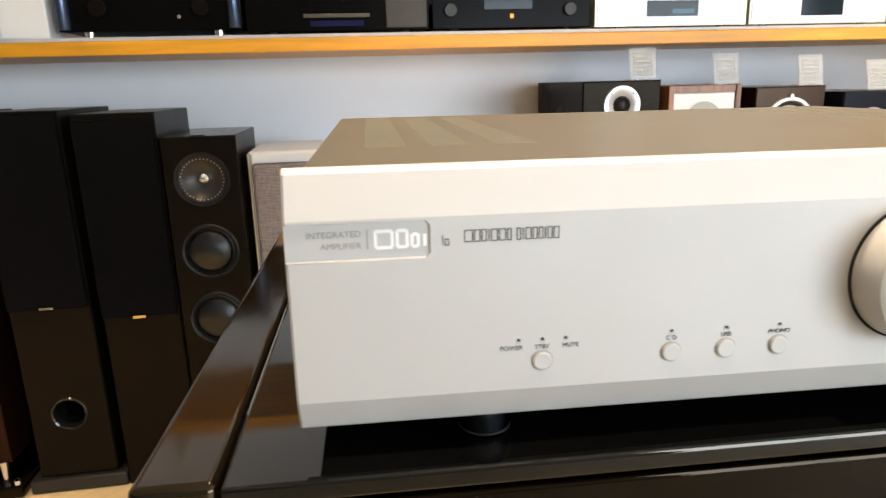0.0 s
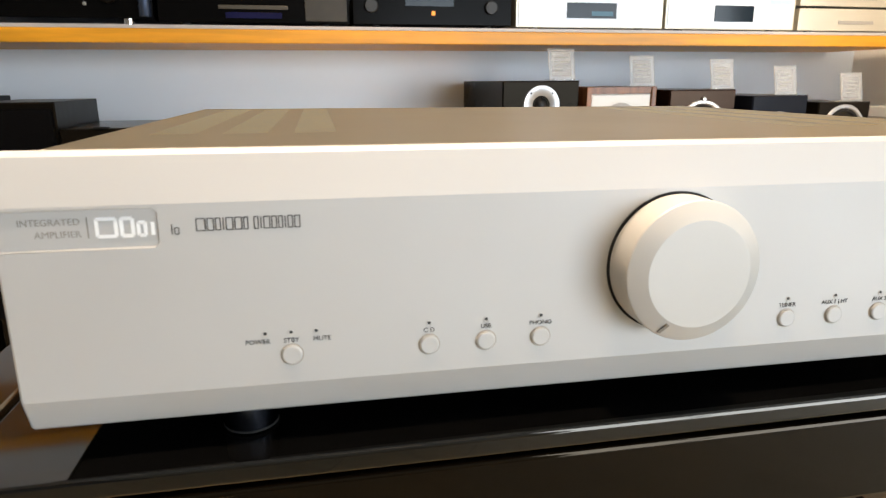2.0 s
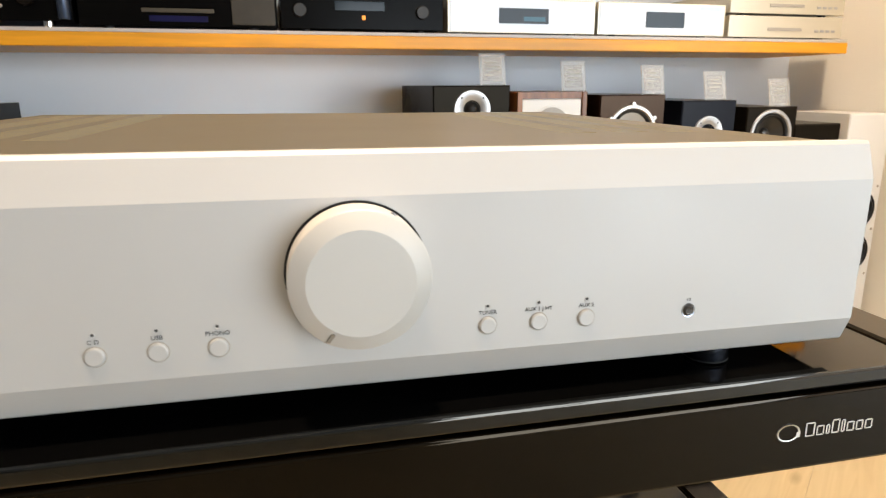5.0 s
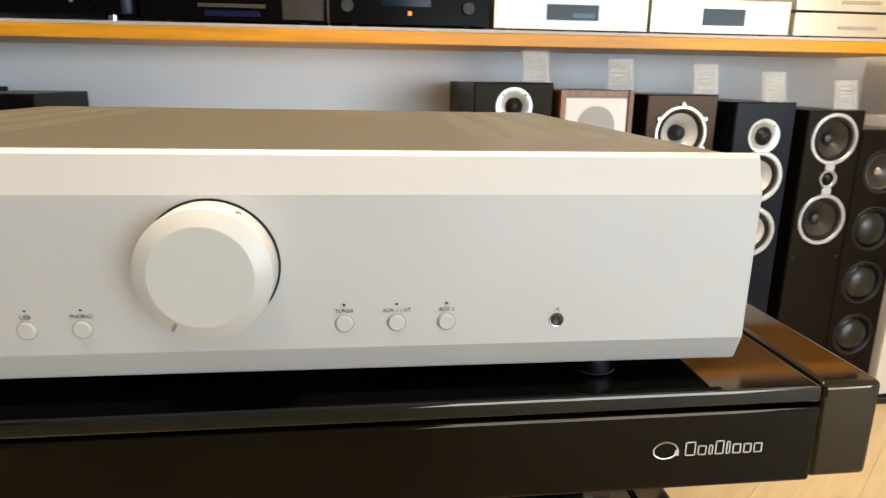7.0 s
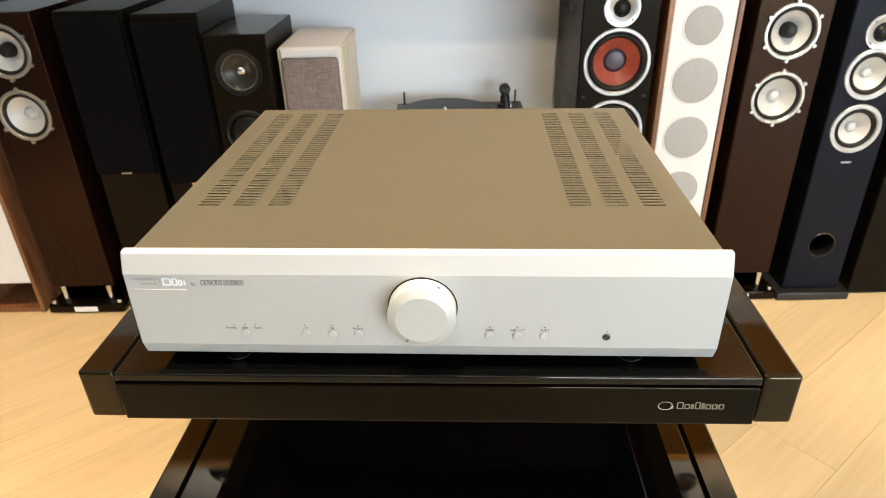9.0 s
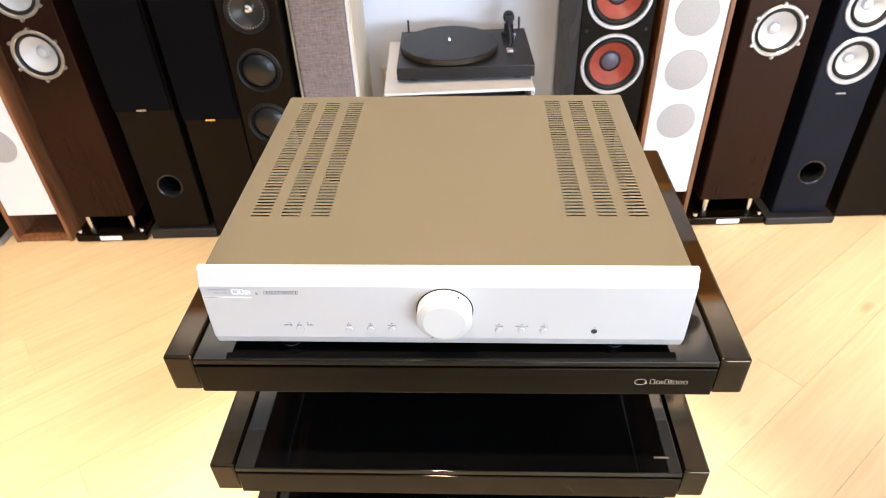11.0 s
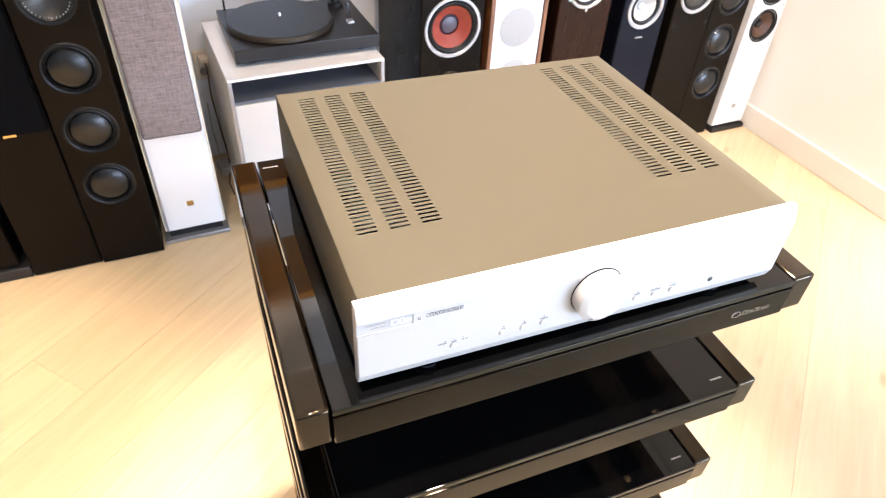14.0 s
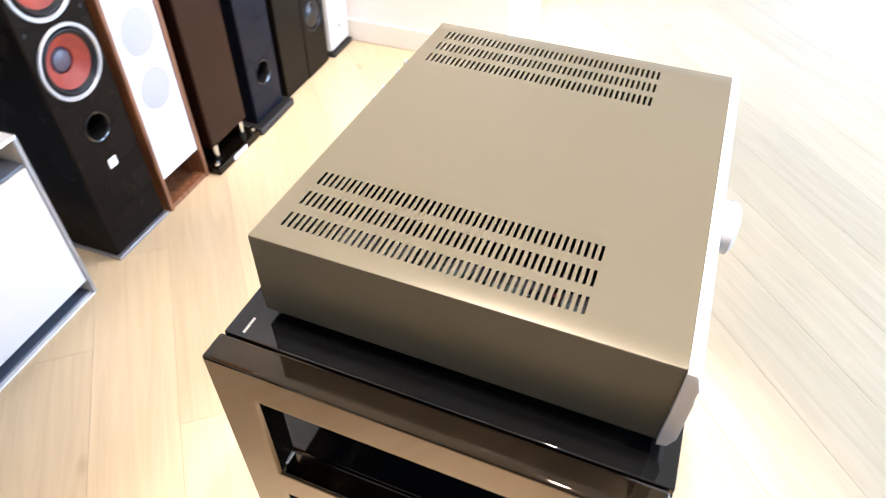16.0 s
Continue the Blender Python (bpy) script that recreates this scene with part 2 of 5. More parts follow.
OAK = wood_plank()
M = dict(
    silver=material("bead_blasted_aluminium", (0.52, 0.513, 0.503), 0.66, 0.50, vary=0.015, scale=30, bump=0.04, bump_scale=2500),
    knob=material("cream_silver_aluminium", (0.50, 0.490, 0.468), 0.45, 0.12, vary=0.015, scale=30),
    case=material("titanium_grey_paint", (0.083, 0.0715, 0.0455), 0.36, 0.0, vary=0.02, scale=6, smear=(0.35, 0.38), spec=0.30, tint=(1, 0.88, 0.66)),
    # cut slot edges, paler than the case: the daylight they catch is in the colour
    lit_cut_edge=material("lit_punched_edge", (0.46, 0.39, 0.25), 0.5, 0.0, vary=0.05),
    # near-black trim, and the shade put into recesses, gaps and the case
    inside=material("near_black_shade_and_trim", (0.005, 0.005, 0.005), 0.8, vary=0.3),
    # board green darkened for the shade under the slots
    pcb=material("circuit_board", (0.0025, 0.018, 0.011), 0.5, vary=0.3, scale=60),
    red_part=material("red_capacitor", (0.13, 0.016, 0.012), 0.4),
    ink=material("dark_print", (0.045, 0.044, 0.044), 0.6, vary=0.1),
    ink_grey=material("grey_brown_print", (0.25, 0.23, 0.205), 0.6, vary=0.1),
    cool_silver=material("cool_silver_fascia", (0.66, 0.71, 0.78), 0.38, 0.1, vary=0.02),
    pale_print=material("pale_print", (0.45, 0.44, 0.42), 0.6, vary=0.05),
    white_print=material("white_print", (0.85, 0.85, 0.85), 0.3, vary=0.02),
    grey_print=material("grey_print", (0.36, 0.33, 0.29), 0.5, vary=0.05),
    chrome=material("chrome", (0.75, 0.75, 0.76), 0.12, 1.0, vary=0.03),
    gold=material("brass", (0.62, 0.45, 0.2), 0.25, 1.0, vary=0.05),
    lens=material("infrared_lens", (0.03, 0.025, 0.022), 0.15, vary=0.1),
    lacquer=material("black_piano_lacquer", (0.0036, 0.0024, 0.0014), 0.05, vary=0.3, scale=9, stretch=(1, 3, 3), smear=(0.04, 0.12), spec=0.2, tint=(1, 0.78, 0.56)),
    # same lacquer again, with a stronger, warm-tinted floor reflection put in for the side frames
    lacquer_warm_reflection=material("black_lacquer_warm_reflection", (0.0036, 0.0024, 0.0014), 0.06, vary=0.3, scale=9, stretch=(3, 1, 3), spec=0.62, tint=(1, 0.74, 0.46), smear=(0.04, 0.13)),
    glass=material("black_glass", (0.003, 0.003, 0.003), 0.02, vary=0.2, scale=11, smear=(0.015, 0.09), tint=(1, 0.9, 0.78)),
    foot=material("dark_polished_metal", (0.26, 0.28, 0.32), 0.18, 1.0, vary=0.05),
    amp_foot=material("dark_blued_metal", (0.055, 0.065, 0.09), 0.2, 1.0, vary=0.05),
    unit_black=material("black_fascia", (0.0026, 0.0023, 0.0022), 0.22, vary=0.15, spec=0.04),
    rubber=material("black_rubber", (0.014, 0.014, 0.014), 0.6, vary=0.2),
    vinyl_black=material("black_ash_vinyl", (0.0058, 0.0044, 0.0033), 0.32, vary=0.1, scale=10, stretch=(6, 6, 1), spec=0.10, tint=(1, 0.85, 0.65)),
    gloss_black=material("gloss_black_baffle", (0.0052, 0.0040, 0.0034), 0.27, vary=0.2, spec=0.07, tint=(1, 0.85, 0.65)),
    rim_gloss=material("moulded_gloss_black_rim", (0.008, 0.008, 0.008), 0.13, vary=0.1, spec=0.45),
    top_sheen=material("black_top_warm_sheen", (0.012, 0.0105, 0.008), 0.26, vary=0.15, scale=14, stretch=(1, 6, 1), spec=0.8, tint=(1, 0.86, 0.62)),
    blue_black=material("graphite_baffle", (0.0065, 0.0080, 0.0135), 0.25, vary=0.15, spec=0.09),
    rosewood=material("dark_rosewood_vinyl", (0.0105, 0.0036, 0.0026), 0.22, vary=0.06, scale=7, stretch=(14, 14, 1), second=(0.0120, 0.0042, 0.0030), spec=0.22, tint=(1, 0.66, 0.45)),
    walnut=material("walnut_veneer", (0.15, 0.056, 0.022), 0.38, vary=0.25, scale=7, stretch=(12, 12, 1), second=(0.24, 0.10, 0.042), bump=0.08),
    birch=material("pale_birch_edge", (0.70, 0.63, 0.50), 0.45, vary=0.15, scale=6, stretch=(10, 10, 1)),
    shelf_wood=material("honey_wood_shelf", (0.72, 0.30, 0.012), 0.42, vary=0.18, scale=5, stretch=(1, 12, 12), bump=0.08),
    shelf_grey=material("pale_grey_laminate", (0.46, 0.44, 0.43), 0.4, vary=0.05),
    white_lac=material("white_lacquer", (0.76, 0.765, 0.765), 0.30, vary=0.02, scale=4),
    white_mat=material("white_baffle", (0.72, 0.715, 0.70), 0.42, vary=0.02, scale=4),
    pearl=material("pearl_white_lacquer", (0.58, 0.56, 0.53), 0.35, vary=0.02, scale=4),
    grille_grey=material("perforated_grey_grille", (0.38, 0.37, 0.355), 0.6, vary=0.10, scale=300),
    cloth=cloth(),
    black_cloth=material("black_grille_cloth", (0.0042, 0.0040, 0.0044), 0.9, vary=0.3, scale=400, bump=0.3, bump_scale=900, spec=0.04),
    cone_brown=material("brown_fibre_cone", (0.085, 0.040, 0.022), 0.45, vary=0.2, scale=50),
    cone_red=material("wood_fibre_cone", (0.27, 0.042, 0.024), 0.42, vary=0.2, scale=50),
    cone_silver=material("aluminium_cone", (0.56, 0.55, 0.53), 0.48, 0.15, vary=0.04, scale=30),
    cone_dark=material("dark_metal_cone", (0.040, 0.036, 0.031), 0.34, 0.3, vary=0.1),
    cap_blue=material("slate_dust_cap", (0.060, 0.050, 0.070), 0.40, vary=0.1),
    flat_cone=material("black_flat_cone", (0.005, 0.005, 0.005), 0.30, vary=0.15, scale=40, spec=0.5),
    surround=material("rubber_surround", (0.007, 0.007, 0.007), 0.45, vary=0.2, spec=0.3),
    trim=material("satin_silver_trim", (0.44, 0.44, 0.45), 0.32, 0.6, vary=0.04),
    gold_trim=material("champagne_trim", (0.42, 0.40, 0.37), 0.30, 0.75, vary=0.05),
    steel_grey=material("grey_steel_edge", (0.34, 0.34, 0.35), 0.30, 0.6, vary=0.05),
    slate=material("slate_grey_inside", (0.10, 0.115, 0.145), 0.45, vary=0.15),
    wall=material("matt_white_paint", (0.82, 0.87, 0.93), 0.85, vary=0.02, scale=2, bump=0.05, bump_scale=120, spec=0.2),
    # for walls out of view, darkened so that they throw back little light
    unseen_wall_grey=material("unseen_wall_paint", (0.24, 0.23, 0.22), 0.85, vary=0.03, scale=2, bump=0.05, bump_scale=120, spec=0.2),
    wall_cream=material("cream_paint", (0.87, 0.85, 0.80), 0.7, vary=0.02, scale=2, bump=0.05, bump_scale=120, spec=0.2),
    ceiling=material("ceiling_paint", (0.74, 0.73, 0.71), 0.9, vary=0.02, scale=2, spec=0.2),
    skirting=material("skirting_paint", (0.80, 0.77, 0.70), 0.45, vary=0.02),
    felt=material("black_mat", (0.013, 0.0125, 0.012), 0.36, vary=0.1, scale=90, spec=0.22),
    tt_black=material("satin_black_plinth", (0.019, 0.018, 0.018), 0.36, vary=0.12, spec=0.3),
    matt_black=material("matt_black_plinth", (0.010, 0.0096, 0.0096), 0.48, vary=0.15),
    plastic=material("outlet_plastic", (0.72, 0.66, 0.54), 0.4, vary=0.03),
    sticker_blue=material("pale_blue_sticker", (0.45, 0.62, 0.75), 0.5, vary=0.05),
    adapter=material("pale_grey_plastic", (0.45, 0.43, 0.40), 0.5, vary=0.05),
    cable=material("cable_sheath", (0.10, 0.075, 0.05), 0.5),
    paper=material("price_card", (0.62, 0.61, 0.59), 0.6, vary=0.04),
    cream_metal=material("champagne_metal", (0.62, 0.58, 0.48), 0.35, 0.5, vary=0.03),
    display=material("display_glass", (0.006, 0.012, 0.018), 0.10, vary=0.3, spec=0.15),
    indigo=material("indigo_display", (0.008, 0.008, 0.040), 0.15, vary=0.3, spec=0.15),
    bronze=material("bronze_metal", (0.075, 0.062, 0.045), 0.4, 0.4, vary=0.1),
    bronze_dark=material("dark_bronze_metal", (0.040, 0.031, 0.021), 0.42, 0.4, vary=0.2, scale=20),
    steel_blue_reflection=material("steel_with_blue_reflection", (0.06, 0.085, 0.14), 0.25, 0.7, vary=0.1),
    pot=material("grey_glazed_pot", (0.42, 0.46, 0.45), 0.4, vary=0.08),
    soil=material("soil", (0.05, 0.035, 0.025), 0.9, vary=0.4, scale=60, bump=0.6),
    sub_floor=material("oak_joint", (0.42, 0.33, 0.22), 0.7, vary=0.1),
    frame_grey=material("window_frame_grey", (0.25, 0.25, 0.26), 0.4, vary=0.05),
)
acrylic = bpy.data.materials.new("clear_acrylic")
acrylic.use_nodes = True
ab = acrylic.node_tree.nodes["Principled BSDF"]
ab.inputs["Base Color"].default_value = (0.95, 0.96, 0.96, 1)
ab.inputs["Roughness"].default_value = 0.08
ab.inputs["Transmission Weight"].default_value = 0.82
ab.inputs["IOR"].default_value = 1.2
M["acrylic"] = acrylic
pb = M["paper"].node_tree.nodes["Principled BSDF"]
pb.inputs["Alpha"].default_value = 0.32
M["blue_reflection"] = glow("blue_reflection_glow", (0.12, 0.35, 0.5), 0.5)
M["amber"] = glow("amber_lamp", (1.0, 0.36, 0.05), 2.0)


# ---- building helpers ----
def mesh_of(name, bm, mat, smooth=True, sharp=28):
    me = bpy.data.meshes.new(name)
    bm.normal_update()
    if smooth:
        for f in bm.faces:
            f.smooth = True
        for e in bm.edges:
            if len(e.link_faces) == 2 and e.calc_face_angle(0) > radians(sharp):
                e.smooth = False
    bm.to_mesh(me)
    bm.free()
    me.materials.append(mat)
    return me


def part(name, bm, mat, parent=None, label="", at=(0, 0, 0), sharp=28):
    ob = new(name, mesh_of(name, bm, mat, True, sharp))
    ob.location = at
    ob.parent = parent
    if label:
        tagged(ob, label=label)
    return ob


def thing(name, m, label, category, group="", kind=""):
    ob = new(name)
    ob.empty_display_size = 0.05
    ob.matrix_world = m
    return tagged(ob, label, category, group, kind)


def box(x0, x1, y0, y1, z0, z1, bevel=0.0, bm=None, seg=2):
    bm = bm or bmesh.new()
    vs = bmesh.ops.create_cube(bm, size=1.0)["verts"]
    for v in vs:
        v.co = Vector(((x0 + x1) / 2 + v.co.x * (x1 - x0), (y0 + y1) / 2 + v.co.y * (y1 - y0), (z0 + z1) / 2 + v.co.z * (z1 - z0)))
    if bevel:
        es = {e for v in vs for e in v.link_edges}
        bmesh.ops.bevel(bm, geom=list(es), offset=bevel, segments=seg, profile=0.5, affect="EDGES")
        bm.normal_update()
        for f in bm.faces:
            if max(abs(c) for c in f.normal) > 0.9999:
                for e in f.edges:
                    e.smooth = False
    return bm


def lathe(profile, seg=40, cx=0.0, cz=0.0, bm=None, axis="y"):
    """Turns (radius, depth) pairs round an axis through (cx, cz)."""
    bm = bm or bmesh.new()
    rings = []
    for r, d in profile:
        if r < 1e-6:
            rings.append([bm.verts.new((cx, d, cz) if axis == "y" else (cx, cz, d))])
            continue
        ring = []
        for k in range(seg):
            a = 2 * math.pi * k / seg
            u, v = r * math.cos(a), r * math.sin(a)
            ring.append(bm.verts.new((cx + u, d, cz + v) if axis == "y" else (cx + u, cz + v, d)))
        rings.append(ring)
    for a, b in zip(rings, rings[1:]):
        for k in range(seg):
            q = [a[k % len(a)], a[(k + 1) % len(a)], b[(k + 1) % len(b)], b[k % len(b)]]
            q = list(dict.fromkeys(q))
            if len(q) > 2:
                bm.faces.new(q)
    bmesh.ops.recalc_face_normals(bm, faces=bm.faces)
    return bm


def text_mesh(words, size, parent, mat, x, y, z, name="lettering", label="", align="CENTER", m=None):
    cu = bpy.data.curves.new(name, "FONT")
    cu.body, cu.size, cu.align_x, cu.align_y = words, size, align, "CENTER"
    cu.extrude = 0.00008
    tmp = bpy.data.objects.new(name, cu)
    me = bpy.data.meshes.new_from_object(tmp)
    bpy.data.objects.remove(tmp)
    me.materials.append(mat)
    ob = new(name, me)
    ob.parent = parent
    ob.matrix_basis = m or pose(x, y, z, 90, 0, 0)
    if label:
        tagged(ob, label=label)
    return ob


def outline(shape, w, h, stroke):
    """A flat plain shape drawn as a thin line, lower left corner at the origin, in the x-z plane: a frame or a bar."""
    if shape == "bar":
        loop, shut = [(w / 2, 0), (w / 2, h)], False
    else:
        loop, shut = [(0, 0), (0, h), (w, h), (w, 0)], True
    bm = bmesh.new()
    pairs = list(zip(loop, loop[1:])) + ([(loop[-1], loop[0])] if shut else [])
    for (x0, z0), (x1, z1) in pairs:
        d = Vector((x1 - x0, 0, z1 - z0))
        n = Vector((-d.z, 0, d.x)).normalized() * stroke / 2
        a, b = Vector((x0, 0, z0)), Vector((x1, 0, z1))
        front = [bm.verts.new(p) for p in (a + n, a - n, b - n, b + n)]
        back = [bm.verts.new(v.co + Vector((0, 0.0001, 0))) for v in front]
        bm.faces.new(front)
        for k in range(4):
            bm.faces.new((front[k], back[k], back[(k + 1) % 4], front[(k + 1) % 4]))
    bmesh.ops.recalc_face_normals(bm, faces=bm.faces)
    return bm


def mark_row(name, shapes, x, y, z, stroke, gap, mat, parent):
    """A row of plain outlined shapes standing in for a maker's name; z is the foot of the row."""
    for shape, w, h in shapes:
        if shape:
            part(name, outline(shape, w, h, stroke), mat, parent, at=(x, y, z))
        x += w + gap


def bars(widths, gap, h, x0, y, z, t=0.0003):
    """A row of small upright bars, x0 to the right, for lettering that is not spelt out."""
    bm = bmesh.new()
    x = x0
    for w in widths:
        if w > 0:
            box(x, x + w, y - t, y + t, z - h / 2, z + h / 2, bm=bm)
        x += abs(w) + gap
    return bm


# ---- the room ----
ROOM = 2.2


def at_wall(x, y, z=0.0, turn=0.0):
    return pose(x, y, z, 0, 0, ROOM + turn)


WALL_Y, RIGHT_X = 1.72, 1.681
SIZE = 1.047


def slab(name, m, x0, x1, y0, y1, z0, z1, mat, label, category, kind="structure", bevel=0.0):
    ob = new(name, mesh_of(name, box(x0, x1, y0, y1, z0, z1, bevel), mat))
    ob.matrix_world = m
    return tagged(ob, label, category, "", kind)


room = pose(0, 0, 0, 0, 0, ROOM)
slab("wall_north", room, -4.4, RIGHT_X + 0.06, WALL_Y, WALL_Y + 0.15, 0, 2.8, M["wall"], "plain matt white painted shop wall behind the loudspeakers", "wall")
slab("wall_east_partition", room, RIGHT_X + 0.06, RIGHT_X + 0.54, 0.62, WALL_Y + 0.15, 0, 2.8, M["wall_cream"], "cream white partition wall ending in a square corner", "wall")
slab("baseboard_partition", room, RIGHT_X + 0.044, RIGHT_X + 0.0599, 0.604, WALL_Y - 0.001, 0.001, 0.088, M["skirting"], "cream painted baseboard along the partition wall", "baseboard", bevel=0.002)
slab("baseboard_partition_end", room, RIGHT_X + 0.0601, RIGHT_X + 0.54, 0.604, 0.6199, 0.001, 0.088, M["skirting"], "cream painted baseboard along the end of the partition", "baseboard", bevel=0.002)
slab("wall_west", room, -4.55, -4.4, -5.2, WALL_Y + 0.15, 0, 2.8, M["unseen_wall_grey"], "unseen side wall, kept grey to hold down bounce light", "wall")
slab("wall_north_far", room, RIGHT_X + 0.54, 6.2, WALL_Y, WALL_Y + 0.15, 0, 2.8, M["wall"], "plain white painted wall of the further shop floor", "wall")
slab("ceiling", room, -4.55, 6.2, -5.2, WALL_Y + 0.15, 2.8, 2.9, M["ceiling"], "plain off-white painted ceiling", "ceiling")


def window_wall(name, m, length, label):
    """A wall along local x with one wide opening, its frame and its panes."""
    bm = box(-length / 2, length / 2, 0, 0.15, 0, 0.25)
    box(-length / 2, length / 2, 0, 0.15, 2.55, 2.8, bm=bm)
    box(-length / 2, -length / 2 + 0.5, 0, 0.15, 0.25, 2.55, bm=bm)
    box(length / 2 - 0.5, length / 2, 0, 0.15, 0.25, 2.55, bm=bm)
    ob = new(name, mesh_of(name, bm, M["unseen_wall_grey"]))
    ob.matrix_world = m
    tagged(ob, label, "wall", "", "structure")
    n = 3
    win = thing("window_" + name.split("_")[-1], m, "wide grey-framed shop window letting in daylight", "window", kind="structure")
    step = (length - 1.0) / n
    for k in range(n + 1):
        x = -length / 2 + 0.5 + k * step
        part("window_frame", box(x - 0.03, x + 0.03, 0.03, 0.10, 0.25, 2.55, 0.003), M["frame_grey"], win)
    return ob


window_wall("wall_window_east", room @ pose(6.05, -1.7, 0, 0, 0, -90), 6.8, "grey wall with a wide shop window to the east")
window_wall("wall_window_south", room @ pose(0.8, -5.05, 0, 0, 0, 180), 10.6, "grey wall with a wide shop window to the south")

# shelf on the wall
SHELF_Z = 1.0235
UPPER_Z, TOP_Z = 1.515, 2.012


def wall_shelf(z, label):
    sh = thing("wall_shelf", room, label, "shelf", "wall shelves one above the other")
    part("board", box(-3.2, 1.635, 1.3931, WALL_Y - 0.002, z - 0.038, z - 0.0081), M["shelf_wood"], sh)
    part("top_sheet", box(-3.2, 1.635, 1.3870, WALL_Y - 0.002, z - 0.0080, z, 0.001), M["shelf_grey"], sh, "pale grey laminate top sheet")
    part("edging", box(-3.2, 1.635, 1.3850, 1.3930, z - 0.0385, z - 0.0081, 0.0025), M["shelf_wood"], sh, "rounded solid wood edging")
    return sh


wall_shelf(SHELF_Z, "long honey-coloured wooden wall shelf carrying hi-fi units")
wall_shelf(UPPER_Z, "honey-coloured wooden wall shelf above the hi-fi units")
wall_shelf(TOP_Z, "uppermost honey-coloured wooden wall shelf carrying small loudspeakers")


# ---- amplifier ----
AZ = 0.788
amp = thing("amplifier", pose(0, 0, AZ, 0, 0.4, 0), "silver-fronted integrated amplifier with grey vented case", "amplifier")


def faceplate():
    """The thick front plate, with bevelled bands above and below and a pocket at its left end."""
    prof = [(0.0, 0.012), (0.0008, 0.0052), (0.0018, 0.0040), (0.0125, 0.0), (0.0612, 0.0), (0.0738, 0.0), (0.0748, 0.0), (0.0892, 0.0048), (0.0905, 0.0062), (0.0905, 0.012)]
    xs = [-0.2200, -0.2192, -0.1735, 0.2192, 0.2200]
    bm = bmesh.new()
    grid = []
    for x in xs:
        inset = 0.0007 if abs(x) > 0.2195 else 0.0
        grid.append([bm.verts.new((x, min(0.012, y + inset), z)) for z, y in prof])
    for i in range(len(xs) - 1):
        for k in range(len(prof) - 1):
            if k == 4 and i < 2:
                continue
            bm.faces.new((grid[i][k], grid[i + 1][k], grid[i + 1][k + 1], grid[i][k + 1]))
        bm.faces.new((grid[i][-1], grid[i + 1][-1], grid[i + 1][0], grid[i][0]))
    bm.faces.new(list(reversed(grid[-1])))
    # floor and rim of the pocket
    d = 0.0011
    z0, z1, xa, xb = 0.0612, 0.0738, -0.2200, -0.1735
    a = [bm.verts.new(p) for p in ((xa, d, z0 + 0.0004), (xb - 0.0016, d, z0 + 0.0004), (xb - 0.0004, d, z0 + 0.0016), (xb - 0.0004, d, z1 - 0.0016), (xb - 0.0016, d, z1 - 0.0004), (xa, d, z1 - 0.0004))]
    b = [grid[0][4], bm.verts.new((xb - 0.0016, 0, z0)), bm.verts.new((xb, 0, z0 + 0.0016)), bm.verts.new((xb, 0, z1 - 0.0016)), bm.verts.new((xb - 0.0016, 0, z1)), grid[0][5]]
    bm.faces.new(a)
    for k in range(5):
        bm.faces.new((b[k], b[k + 1], a[k + 1], a[k]))
    bm.faces.new((b[1], grid[2][4], b[2]))
    bm.faces.new((b[3], grid[2][5], b[4]))
    bm.faces.new(grid[0][:5] + [a[0], a[5]] + grid[0][5:])
    return bm


plate = part("front_plate", faceplate(), M["silver"], amp, "thick satin silver aluminium front plate", sharp=8)


def vented_case():
    """Folded case with three columns of slots on each side of its top."""
    W, y0, y1, top = 0.2155, 0.0121, 0.3620, 0.0893
    cols = []
    for a in (-0.194, -0.1642, -0.1344):
        cols += [(a, a + 0.0186), (-a - 0.0186, -a)]
    cols.sort()
    xs = sorted({-W + 0.002, W - 0.002, *[v for c in cols for v in c]})
    n, first, last = 44, 0.0885, 0.3480
    pitch = (last - first) / n
    ys = [y0]
    slots = []
    for k in range(n):
        slots.append((first + k * pitch, first + k * pitch + 0.0027))
        ys += slots[-1]
    ys.append(y1)
    bm = bmesh.new()
    g = {(i, j): bm.verts.new((x, y, top)) for i, x in enumerate(xs) for j, y in enumerate(ys)}
    lows = {}

    def low(i, j):
        if (i, j) not in lows:
            lows[i, j] = bm.verts.new((xs[i], ys[j], top - 0.00032))
        return lows[i, j]

    starts = {c[0] for c in cols}
    for i in range(len(xs) - 1):
        for j in range(len(ys) - 1):
            q = [(i, j), (i + 1, j), (i + 1, j + 1), (i, j + 1)]
            if xs[i] in starts and j % 2 == 1:
                for a, b in zip(q, q[1:] + q[:1]):
                    bm.faces.new((g[a], g[b], low(*b), low(*a))).material_index = 1
            else:
                bm.faces.new([g[c] for c in q])
    # sides, folded edge, back and floor
    for s in (-1, 1):
        x_in, x_out = s * (W - 0.002), s * W
        i = 0 if s < 0 else len(xs) - 1
        side = [g[i, j] for j in range(len(ys))]
        e1 = [bm.verts.new((s * (W - 0.0006), y, top - 0.0006)) for y in ys]
        e2 = [bm.verts.new((x_out, y, top - 0.002)) for y in ys]
        e3 = [bm.verts.new((x_out, y, 0.0)) for y in ys]
        for a, b in ((side, e1), (e1, e2), (e2, e3)):
            for j in range(len(ys) - 1):
                bm.faces.new((a[j], a[j + 1], b[j + 1], b[j]))
    bmesh.ops.recalc_face_normals(bm, faces=bm.faces)
    return bm


